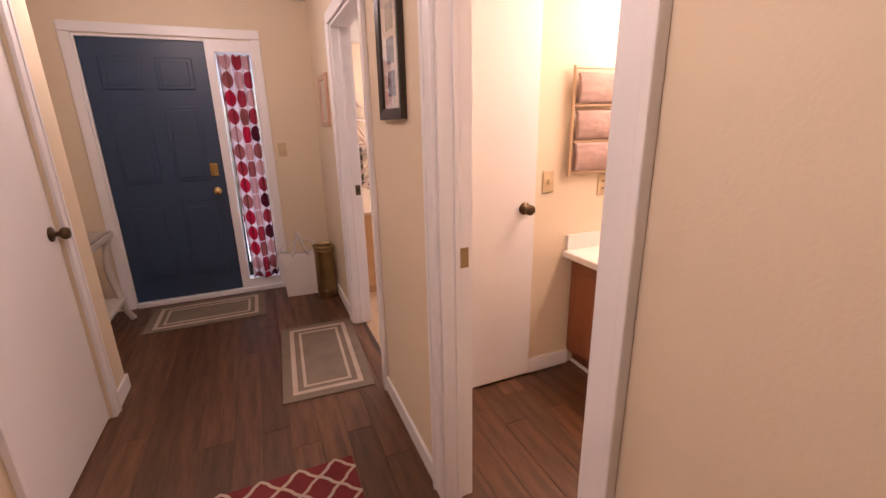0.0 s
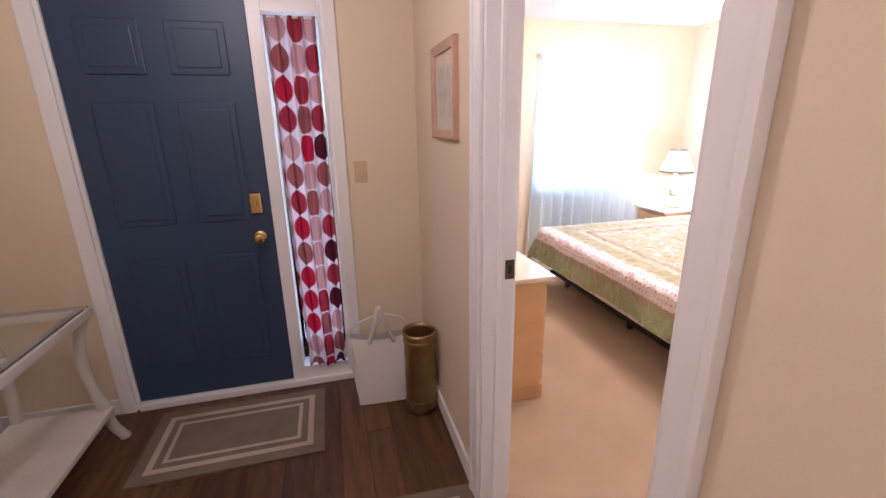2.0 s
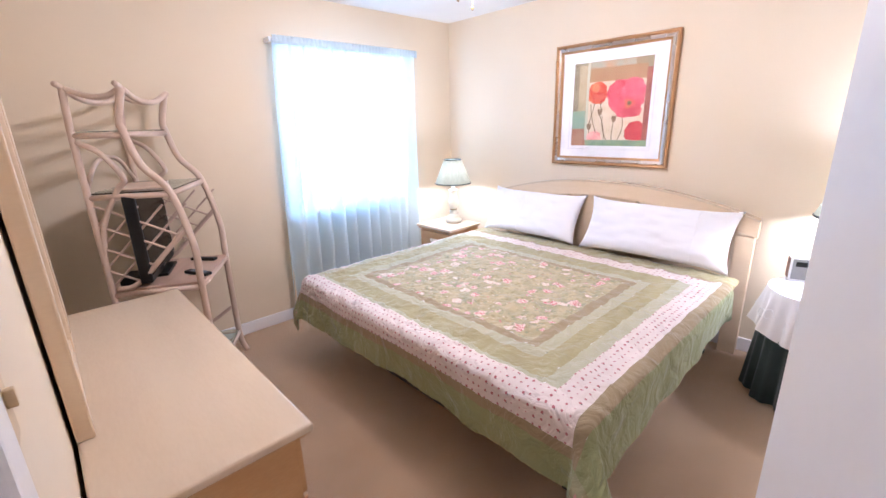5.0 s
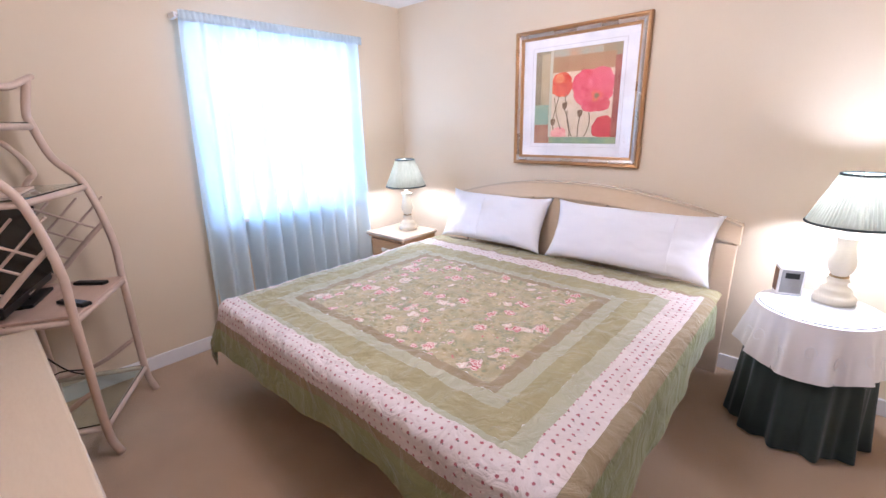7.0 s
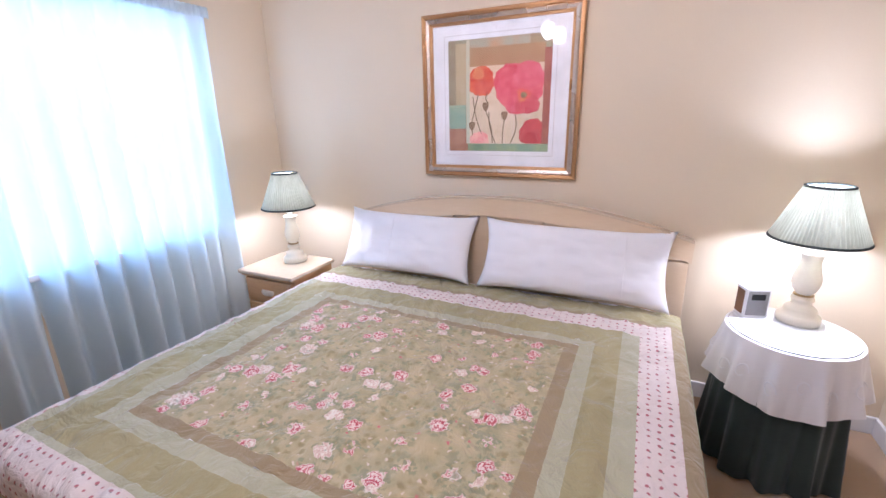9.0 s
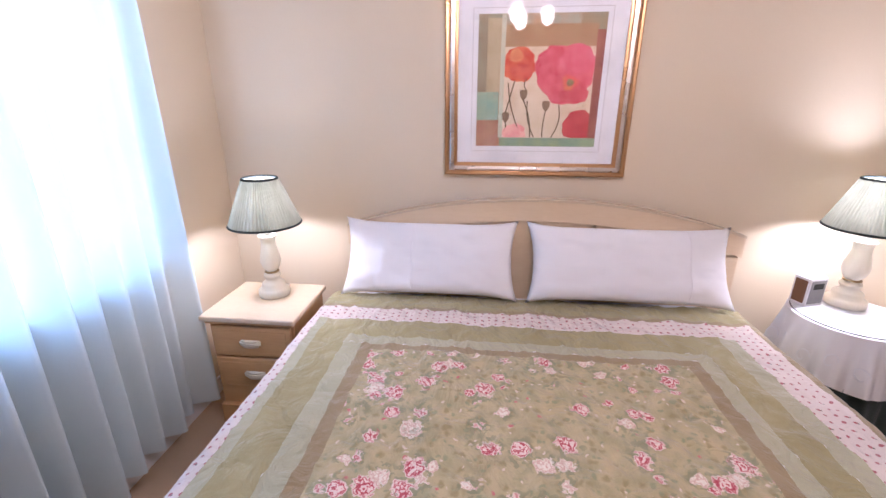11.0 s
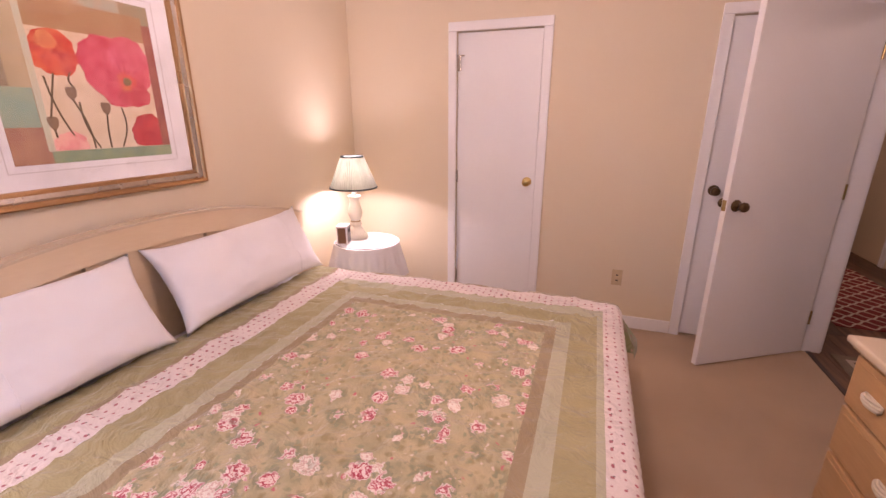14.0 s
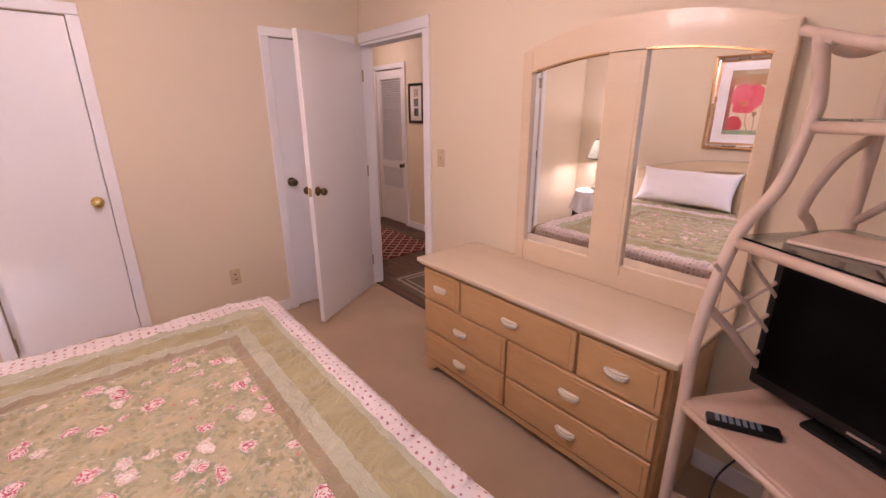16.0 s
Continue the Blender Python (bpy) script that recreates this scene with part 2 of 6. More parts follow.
def wall_y(name, y0, y1, x0, x1, holes=(), mat=WALL):
    bm, x = bmesh.new(), x0
    for a, b, c, d in sorted(holes):
        box(x, y0, 0, a, y1, TOP, bm=bm)
        if c > 0:
            box(a, y0, 0, b, y1, c, bm=bm)
        box(a, y0, d, b, y1, TOP, bm=bm)
        x = b
    box(x, y0, 0, x1, y1, TOP, bm=bm)
    return structure(name, bm, mat)


BED_DOOR = (2.285, 3.135)
BATH_DOOR = (0.69, 1.42)
wall_x("wall_hall_bedroom", HALL, ROOM, -2.2, WINDOW, [(*BED_DOOR, 0, 2.035), (*BATH_DOOR, 0, 2.035)])
wall_x("wall_headboard", HEAD, HEAD + 0.12, CLOSET - 0.1, WINDOW + 0.12)
wall_y("wall_window", WINDOW, WINDOW + 0.12, HALL + 0.12, HEAD, [(3.0, 4.13, 0.86, 2.0)])
CL1, CL2 = (3.257, 3.848), (1.60, 2.20)
wall_y("wall_closet", CLOSET - 0.10, CLOSET, ROOM, HEAD, [(*CL1, 0, 2.025), (*CL2, 0, 2.02)])
wall_y("wall_front", FRONT, FRONT + 0.12, -1.1, HALL, [(-0.25, 0.94, 0, 2.09)])
SIDE_DOOR, LOUVER = (1.80, 2.58), (0.10, 0.76)
wall_x("wall_left", LEFT - 0.11, LEFT, -2.2, 2.86, [(*LOUVER, 0, 2.06), (*SIDE_DOOR, 0, 2.04)])
wall_y("wall_foyer_return", 2.75, 2.86, -0.95, LEFT - 0.11)
wall_x("wall_foyer_left", -0.95, -0.84, 2.86, FRONT)
# hall end runs on to -1.06 to help close the space behind the louvers
wall_y("wall_hall_end", -2.3, -2.2, -1.06, HALL)
# unseen wall added to keep sky light from leaking through the louvers
wall_x("wall_closet_sky_block", -1.06, -0.95, -2.2, 2.86)
wall_y("wall_bathroom_far", 2.04, 2.14, ROOM, 3.15)
wall_x("wall_bathroom_vanity", 3.04, 3.15, 0.2, 2.04)
wall_y("wall_bathroom_near", 0.1, 0.2, ROOM, 3.15)

# ---- trim, doors and windows of the bedroom ----
def casing_x(name, x, side, y0, y1, z1, w=0.07):
    """Door casing on a wall that runs along y; side is the way that it stands proud."""
    for a, b, c, d in ((y0 - w, y0, 0, z1), (y1, y1 + w, 0, z1), (y0 - w, y1 + w, z1 + 0.001, z1 + w)):
        bm = box(min(x, x + side * 0.018), a, c, max(x, x + side * 0.018), b, d, 0.005)
        box(min(x, x + side * 0.024), (a - 0.002) if a < y0 else b - 0.018, c, max(x, x + side * 0.024), (a + 0.018) if a < y0 else b + 0.002, d - 0.002, 0.004, bm) if d == z1 else None
        structure(name, bm, WHITE)


def casing_y(name, y, side, x0, x1, z1, w=0.06):
    for a, b, c, d in ((x0 - w, x0, 0, z1), (x1, x1 + w, 0, z1), (x0 - w, x1 + w, z1 + 0.001, z1 + w)):
        structure(name, box(a, min(y, y + side * 0.018), c, b, max(y, y + side * 0.018), d, 0.005), WHITE)


def jamb_x(y0, y1, z1):
    bm = box(HALL - 0.002, y0, 0, ROOM + 0.002, y0 + 0.018, z1, 0.002)
    box(HALL - 0.002, y1 - 0.018, 0, ROOM + 0.002, y1, z1, 0.002, bm)
    box(HALL - 0.002, y0 + 0.018, z1 - 0.018, ROOM + 0.002, y1 - 0.018, z1, 0.002, bm)
    box(HALL + 0.045, y1 - 0.030, 0, HALL + 0.062, y1 - 0.018, z1 - 0.018, 0.002, bm)
    structure("door_jamb", bm, WHITE)


def base_x(x, side, y0, y1, h=0.09):
    bm = box(min(x, x + side * 0.014), y0, 0, max(x, x + side * 0.014), y1, h, 0.004)
    structure("baseboard", bm, WHITE)


def base_y(y, side, x0, x1, h=0.09):
    structure("baseboard", box(x0, min(y, y + side * 0.014), 0, x1, max(y, y + side * 0.014), h, 0.004), WHITE)


structure("door_casing", box(ROOM, BED_DOOR[1], 0, ROOM + 0.018, BED_DOOR[1] + 0.07, 2.035, 0.005), WHITE)
structure("door_casing", box(ROOM, CLOSET + 0.001, 2.036, ROOM + 0.018, BED_DOOR[1] + 0.07, 2.105, 0.005), WHITE)
casing_x("door_casing", HALL, -1, *BED_DOOR, 2.035)
jamb_x(*BED_DOOR, 2.035)
casing_y("closet_casing", CLOSET, 1, *CL1, 2.025)
casing_y("closet_casing", CLOSET, 1, *CL2, 2.02)
base_y(CLOSET, 1, CL2[1] + 0.062, CL1[0] - 0.062)
base_y(CLOSET, 1, CL1[1] + 0.062, HEAD - 0.014)
base_x(HEAD, -1, CLOSET, WINDOW)
base_y(WINDOW, -1, ROOM + 0.014, HEAD - 0.014)
base_x(ROOM, 1, BED_DOOR[1] + 0.072, WINDOW)


def knob(parent, m, mat=DARKBRASS, name="door_knob"):
    """A round knob with its rose, standing out along local z."""
    return part(name, lathe([(0.033, 0), (0.033, 0.004), (0.028, 0.009), (0.012, 0.012), (0.011, 0.030), (0.020, 0.036), (0.027, 0.046), (0.027, 0.058), (0.022, 0.066), (0.010, 0.069)], 24), mat, parent, smooth=True, at=m)


# open bedroom door
_ang = 31.5
bed_door = thing("bedroom_door", 1.500, BED_DOOR[0] + 0.030, 0.0, "white flush interior door standing open into the bedroom", "door", turn=_ang)
part("slab", box(0.0, -0.0175, 0.012, 0.795, 0.0175, 2.02, 0.003), WHITE, bed_door)
knob(bed_door, pose(0.735, 0.0175, 1.0, -90, 0, 0))
knob(bed_door, pose(0.735, -0.0175, 1.0, 90, 0, 0))
part("latch_plate", box(0.7952, -0.0125, 0.97, 0.797, 0.0125, 1.03, 0.0005), BRASS, bed_door)
for hz in (0.25, 1.05, 1.80):
    part("hinge", tube([(-0.004, 0.02, hz - 0.045), (-0.004, 0.02, hz + 0.045)], 0.006), BRASS, bed_door)
strike = structure("strike_plate", box(1.452, BED_DOOR[1] - 0.0195, 0.965, 1.487, BED_DOOR[1] - 0.0175, 1.035, 0.001), DARKBRASS)
box_hole = structure("strike_plate", box(1.462, BED_DOOR[1] - 0.0205, 0.985, 1.477, BED_DOOR[1] - 0.0196, 1.015), BLACK)


def closet_door(x0, x1, z1, knob_side, label, brass):
    """A flush door that fills its opening in the closet wall."""
    d = thing("closet_door", x0, CLOSET, 0, label, "door")
    w = x1 - x0
    part("slab", box(0.004, -0.045, 0.010, w - 0.004, -0.010, z1 - 0.006, 0.003), WHITE, d)
    part("stop", box(-0.0, -0.07, 0.0, w, -0.05, z1, 0.0), WHITE, d)
    knob(d, pose(0.06 if knob_side < 0 else w - 0.06, -0.010, 1.02, -90, 0, 0), brass)
    hx = w - 0.006 if knob_side < 0 else 0.006
    for hz in (0.25, 1.04, 1.82):
        hinge = part("hinge", tube([(hx, -0.004, hz - 0.045), (hx, -0.004, hz + 0.045)], 0.007), SILVER, d)
    return d


POLISHED = material("polished_brass", (0.75, 0.55, 0.22), 0.18, 1.0, bump=0.0)
closet_a = closet_door(*CL1, 2.025, -1, "white flush closet door, closed, with a brass knob", POLISHED)
closet_b = closet_door(*CL2, 2.02, 1, "white flush closet door in the corner, closed, with an aged knob", DARKBRASS)
hook = part("over_door_hook", box(0.560, -0.010, 1.775, 0.584, 0.012, 1.872, 0.003), SILVER, closet_a, "steel hook plate")
box_bar = part("over_door_hook", box(0.535, -0.006, 1.868, 0.600, 0.008, 1.878, 0.002), SILVER, closet_a)


def plate(name, m, label, kind="switch"):
    p = thing(name, 0, 0, 0, label, "outlet" if kind == "outlet" else "light switch")
    p.matrix_basis = m
    part("cover", box(-0.035, -0.058, 0, 0.035, 0.058, 0.006, 0.003), ALMOND, p)
    if kind == "outlet":
        for s in (-0.02, 0.02):
            part("socket", box(-0.014, s - 0.012, 0.006, 0.014, s + 0.012, 0.009, 0.003), ALMOND, p)
            part("slot", box(-0.007, s - 0.004, 0.009, 0.007, s + 0.004, 0.0095), BLACK, p)
    else:
        part("toggle", box(-0.005, -0.010, 0.006, 0.005, 0.012, 0.016, 0.002), ALMOND, p)
    return p


FACE_PY, FACE_PX, FACE_NY, FACE_NX = (-90, 0, 180), (90, 0, 90), (90, 0, 0), (90, 0, -90)
plate("wall_outlet", pose(2.64, CLOSET, 0.373, 90, 0, 180), "almond wall outlet low on the beige wall", "outlet")
plate("light_switch", pose(ROOM, 3.306, 1.23, *FACE_PX), "almond light switch beside the open door")
plate("light_switch", pose(1.062, FRONT, 1.24, *FACE_NY), "almond light switch beside the front door curtain")

# window with its sheer curtain
win = structure("window_1", box(3.0, WINDOW + 0.07, 0.86, 3.04, WINDOW + 0.11, 2.0), WHITE)
for a in (box(4.09, WINDOW + 0.07, 0.86, 4.13, WINDOW + 0.11, 2.0), box(3.04, WINDOW + 0.07, 0.86, 4.09, WINDOW + 0.11, 0.90), box(3.04, WINDOW + 0.07, 1.96, 4.09, WINDOW + 0.11, 2.0), box(3.04, WINDOW + 0.075, 1.41, 4.09, WINDOW + 0.105, 1.45)):
    part("window_frame", a, WHITE, win)
for z0, z1 in ((0.90, 1.41), (1.45, 1.96)):
    p = part("pane", box(3.04, WINDOW + 0.088, z0, 4.09, WINDOW + 0.092, z1), GLASS, win)
    p.visible_shadow = False
structure("window_sill", box(2.97, WINDOW - 0.03, 0.83, 4.16, WINDOW + 0.07, 0.858, 0.005), WHITE)
SHEER = material("sheer_voile", (0.78, 0.86, 0.90), 0.9, color2=(0.71, 0.80, 0.85), scale=3, fine=500, bump=0.1, mix=0.2, trans=0.40)
curtain = thing("sheer_curtain", 3.565, 5.79, 0.105, "sheer pale blue curtain panel glowing in front of the bedroom window", "curtain")
_r = random.Random(4)
_ph = [(_r.uniform(3.5, 12), _r.uniform(0, 6.3), _r.uniform(0.3, 1)) for k in range(7)]


def voile(u, v):
    low = (1 - v) ** 0.8
    x = (u - 0.5) * (1.265 - 0.03 * low) - 0.10 * low * (1 - u) ** 1.5
    y = 0.031 * sum(a * math.sin(f * u * 6.28 + p + 0.6 * v) for f, p, a in _ph) * (0.35 + 0.65 * low)
    return (x, y + 0.02 * low, v * 1.99)


part("panel", sheet(220, 40, voile), SHEER, curtain, smooth=True)
part("header", sheet(200, 3, lambda u, v: ((u - 0.5) * 1.28, -0.018 + 0.006 * math.sin(u * 260), 1.945 + v * 0.055), 0.004), SHEER, curtain, smooth=True)
part("rod", tube([(-0.645, 0.0, 1.975), (0.645, 0.0, 1.975), (0.655, 0.03, 1.975), (0.655, 0.085, 1.975)], 0.008), WHITE, curtain)
for s in (-0.647, 0.647):
    part("bracket", box(s - 0.01, 0.0, 1.96, s + 0.01, 0.088, 1.99, 0.003), WHITE, curtain)

# ---- bed ----
def cloth(name, color, color2, **kw):
    m = material(name, color, 0.9, color2=color2, sheen=0.25, **{**dict(scale=3.5, fine=260, bump=0.15, mix=0.4), **kw})
    n, l = m.node_tree.nodes, m.node_tree.links
    b = n["Principled BSDF"]
    co = n.new("ShaderNodeTexCoord")
    crease = n.new("ShaderNodeTexNoise")
    crease.inputs["Scale"].default_value, crease.inputs["Detail"].default_value, crease.inputs["Distortion"].default_value = 8, 4, 1.3
    l.new(co.outputs["Object"], crease.inputs["Vector"])
    bp = n.new("ShaderNodeBump")
    bp.inputs["Strength"].default_value, bp.inputs["Distance"].default_value = 0.85, 0.04
    l.new(crease.outputs["Fac"], bp.inputs["Height"])
    l.new(b.inputs["Normal"].links[0].from_socket, bp.inputs["Normal"])
    l.new(bp.outputs[0], b.inputs["Normal"])
    return m


OLIVE = cloth("olive_cotton", (0.385, 0.335, 0.175), (0.31, 0.27, 0.135), stretch=(1, 2.5, 1), fine=120)
PALE = cloth("light_sage_cotton", (0.455, 0.44, 0.305), (0.395, 0.382, 0.262))
DROPGREEN = cloth("moss_cotton", (0.30, 0.318, 0.15), (0.25, 0.265, 0.12))
TAN = cloth("tan_binding", (0.335, 0.26, 0.15), (0.285, 0.216, 0.12))


def print_cloth(name, ground, layers, warp=0.35, space="UV"):
    """Cotton printed with motifs: layers of (cell size per metre, radius, softness, colour, share of cells, petals, extent)."""
    m = cloth(name, ground, tuple(c * 0.86 for c in ground))
    n, l = m.node_tree.nodes, m.node_tree.links
    b = n["Principled BSDF"]
    col = b.inputs["Base Color"].links[0].from_socket
    co = n.new("ShaderNodeTexCoord")
    wob = n.new("ShaderNodeTexNoise")
    wob.inputs["Scale"].default_value = 55
    l.new(co.outputs[space], wob.inputs["Vector"])
    dv = n.new("ShaderNodeVectorMath")
    dv.operation = "MULTIPLY_ADD"
    dv.inputs[1].default_value = (warp * 0.05,) * 3
    l.new(wob.outputs["Color"], dv.inputs[0])
    l.new(co.outputs[space], dv.inputs[2])
    for scale, radius, soft, color, share, offset, rnd in layers:
        mp = n.new("ShaderNodeMapping")
        mp.inputs["Location"].default_value = (offset, offset * 1.7, 0)
        mp.inputs["Scale"].default_value = (1, 1, 0.0)
        l.new(dv.outputs[0], mp.inputs["Vector"])
        v = n.new("ShaderNodeTexVoronoi")
        v.inputs["Scale"].default_value, v.inputs["Randomness"].default_value = scale, rnd
        l.new(mp.outputs[0], v.inputs["Vector"])
        fade = n.new("ShaderNodeMapRange")
        fade.inputs["From Min"].default_value, fade.inputs["From Max"].default_value = radius, max(0.0, radius - soft)
        l.new(v.outputs["Distance"], fade.inputs["Value"])
        sep = n.new("ShaderNodeSeparateColor")
        l.new(v.outputs["Color"], sep.inputs[0])
        pick = n.new("ShaderNodeMath")
        pick.operation = "LESS_THAN"
        pick.inputs[1].default_value = share
        l.new(sep.outputs[0], pick.inputs[0])
        mul = n.new("ShaderNodeMath")
        mul.operation = "MULTIPLY"
        l.new(fade.outputs[0], mul.inputs[0])
        l.new(pick.outputs[0], mul.inputs[1])
        mx = n.new("ShaderNodeMix")
        mx.data_type = "RGBA"
        mx.inputs["B"].default_value = (*color, 1)
        l.new(mul.outputs[0], mx.inputs["Factor"])
        l.new(col, mx.inputs["A"])
        col = mx.outputs["Result"]
    l.new(col, b.inputs["Base Color"])
    return m



def rose_cloth():
    """Olive cotton printed with clusters of pink and white roses, sprigs and grey-green leaves."""
    m = cloth("rose_print", (0.45, 0.39, 0.235), (0.39, 0.33, 0.19), scale=9, mix=0.5)
    n, l = m.node_tree.nodes, m.node_tree.links
    b = n["Principled BSDF"]
    col = b.inputs["Base Color"].links[0].from_socket
    co = n.new("ShaderNodeTexCoord")
    wob = n.new("ShaderNodeTexNoise")
    wob.inputs["Scale"].default_value, wob.inputs["Detail"].default_value = 38, 3
    l.new(co.outputs["UV"], wob.inputs["Vector"])
    dv = n.new("ShaderNodeVectorMath")
    dv.operation = "MULTIPLY_ADD"
    dv.inputs[1].default_value = (0.032, 0.032, 0)
    l.new(wob.outputs["Color"], dv.inputs[0])
    l.new(co.outputs["UV"], dv.inputs[2])

    def cells(scale, offset, source, rnd=1.0):
        mp = n.new("ShaderNodeMapping")
        mp.inputs["Location"].default_value, mp.inputs["Scale"].default_value = (offset, offset * 1.7, 0), (1, 1, 0)
        l.new(source, mp.inputs["Vector"])
        v = n.new("ShaderNodeTexVoronoi")
        v.inputs["Scale"].default_value, v.inputs["Randomness"].default_value = scale, rnd
        l.new(mp.outputs[0], v.inputs["Vector"])
        sep = n.new("ShaderNodeSeparateColor")
        l.new(v.outputs["Color"], sep.inputs[0])
        return v.outputs["Distance"], sep.outputs[0]

    def fade(value, hi, lo):
        f = n.new("ShaderNodeMapRange")
        f.inputs["From Min"].default_value, f.inputs["From Max"].default_value = hi, lo
        l.new(value, f.inputs["Value"])
        return f.outputs[0]

    def op(kind, a, c):
        q = n.new("ShaderNodeMath")
        q.operation = kind
        l.new(a, q.inputs[0])
        if isinstance(c, float):
            q.inputs[1].default_value = c
        else:
            l.new(c, q.inputs[1])
        return q.outputs[0]

    def over(under, factor, color):
        mx = n.new("ShaderNodeMix")
        mx.data_type = "RGBA"
        l.new(factor, mx.inputs["Factor"])
        l.new(under, mx.inputs["A"])
        if isinstance(color, tuple):
            mx.inputs["B"].default_value = (*color, 1)
        else:
            l.new(color, mx.inputs["B"])
        return mx.outputs["Result"]

    def cell_place(scale, offset, source, rnd=1.0):
        d, r = cells(scale, offset, source, rnd)
        return d, r, d.node.outputs["Position"]

    def ramp_of(value, stops):
        ramp = n.new("ShaderNodeValToRGB")
        e = ramp.color_ramp.elements
        e[0].position, e[0].color = stops[0][0], (*stops[0][1], 1)
        e[1].position, e[1].color = stops[-1][0], (*stops[-1][1], 1)
        for p, c in stops[1:-1]:
            k = e.new(p)
            k.color = (*c, 1)
        l.new(value, ramp.inputs[0])
        return ramp.outputs[0]
    # soft washes, leaf mottling and pale sprigs all over
    wash = n.new("ShaderNodeTexNoise")
    wash.inputs["Scale"].default_value, wash.inputs["Detail"].default_value = 16, 4
    l.new(co.outputs["UV"], wash.inputs["Vector"])
    col = over(col, op("MULTIPLY", fade(wash.outputs["Fac"], 0.46, 0.62), 0.75), (0.52, 0.43, 0.25))
    col = over(col, op("MULTIPLY", fade(wash.outputs["Fac"], 0.46, 0.34), 0.65), (0.34, 0.31, 0.175))
    d, r = cells(40, 0.9, dv.outputs[0])
    col = over(col, op("MULTIPLY", op("MULTIPLY", fade(d, 0.55, 0.25), op("LESS_THAN", r, 0.34)), 0.8), (0.30, 0.25, 0.12))
    d, r = cells(52, 6.1, dv.outputs[0])
    col = over(col, op("MULTIPLY", op("MULTIPLY", fade(d, 0.50, 0.25), op("LESS_THAN", r, 0.20)), 0.8), (0.27, 0.29, 0.17))
    d, r = cells(58, 2.9, dv.outputs[0])
    col = over(col, op("MULTIPLY", fade(d, 0.42, 0.20), op("LESS_THAN", r, 0.10)), (0.68, 0.57, 0.46))
    d, r = cells(34, 8.4, dv.outputs[0])
    col = over(col, op("MULTIPLY", fade(d, 0.26, 0.14), op("LESS_THAN", r, 0.10)), (0.56, 0.16, 0.17))
    petals = n.new("ShaderNodeTexNoise")
    petals.inputs["Scale"].default_value, petals.inputs["Detail"].default_value = 70, 2
    l.new(co.outputs["UV"], petals.inputs["Vector"])
    for scale, off, reach, share, size in ((11.5, 0.0, 0.40, 0.86, 1.0), (15.5, 3.3, 0.42, 0.52, 0.98), (22.0, 5.1, 9.0, 0.08, 0.95)):
        d, r, place = cell_place(scale, off, dv.outputs[0], 0.85)
        near, _ = cells(5.0, 1.3, place, 0.35)
        on = op("MULTIPLY", op("LESS_THAN", r, share), op("LESS_THAN", near, reach))
        speck, pick = cells(75, off + 0.4, dv.outputs[0])
        leaf = op("MULTIPLY", op("MULTIPLY", fade(d, 0.80, 0.50), on), op("LESS_THAN", pick, 0.42))
        col = over(col, op("MULTIPLY", leaf, 0.75), (0.24, 0.25, 0.15))
        # petals curl round the heart in bands: pale rims, rose folds, crimson shadows
        curl = op("SINE", op("ADD", op("MULTIPLY", d, 24.0), op("MULTIPLY", petals.outputs["Fac"], 19.0)), 0.0)
        lobe = op("ADD", d, op("MULTIPLY", op("SUBTRACT", petals.outputs["Fac"], 0.5), 0.42))
        bloom = op("MULTIPLY", fade(lobe, 0.45 * size, 0.40 * size), on)
        rose = ramp_of(fade(curl, 1.0, -1.0), ((0.0, (0.80, 0.68, 0.64)), (0.38, (0.79, 0.60, 0.57)), (0.62, (0.70, 0.36, 0.36)), (0.84, (0.54, 0.12, 0.15)), (1.0, (0.42, 0.05, 0.08))))
        white = ramp_of(fade(curl, 1.0, -1.0), ((0.0, (0.81, 0.75, 0.69)), (0.6, (0.77, 0.66, 0.58)), (1.0, (0.62, 0.42, 0.36))))
        pink = op("LESS_THAN", r, share * 0.74)
        col = over(col, bloom, white)
        col = over(col, op("MULTIPLY", bloom, pink), rose)
        rim = op("MULTIPLY", op("MULTIPLY", fade(lobe, 0.33, 0.38), bloom), pink)
        col = over(col, op("MULTIPLY", rim, 0.5), (0.79, 0.66, 0.61))
    l.new(col, b.inputs["Base Color"])
    return m


FLORAL = rose_cloth()
DOTS = print_cloth("dotted_print", (0.75, 0.65, 0.62), [(31, 0.215, 0.08, (0.40, 0.11, 0.13), 1.1, 0.7, 0.16), (31, 0.12, 0.05, (0.15, 0.13, 0.11), 0.6, 0.7035, 0.16)], 0.16)

BX0, BX1, BY0, BY1, BZ = 2.72, 4.60, 3.26, 5.21, 0.560     # the made bed's top
bed = thing("king_bed", 3.66, 4.24, 0, "king bed on a metal frame with an arched cream headboard", "bed")
_o = Matrix.Translation((-3.66, -4.24, 0))
part("mattress", moved(box(BX0 + 0.05, BY0 + 0.05, 0.36, BX1, BY1 - 0.05, BZ - 0.03, 0.06, seg=4), _o), SHEET, bed, smooth=True)
part("box_spring", moved(box(BX0 + 0.06, BY0 + 0.06, 0.18, BX1, BY1 - 0.06, 0.36, 0.03), _o), print_cloth("ticking_print", (0.76, 0.70, 0.66), [(22, 0.3, 0.1, (0.35, 0.22, 0.2), 0.4, 0.2, 1)], 0.35, "Object"), bed, "white box spring with a small dark print")
for y in (BY0 + 0.08, BY1 - 0.08):
    part("side_rail", moved(box(BX0 + 0.05, y - 0.015, 0.145, BX1, y + 0.015, 0.18, 0.004), _o), BLACK, bed)
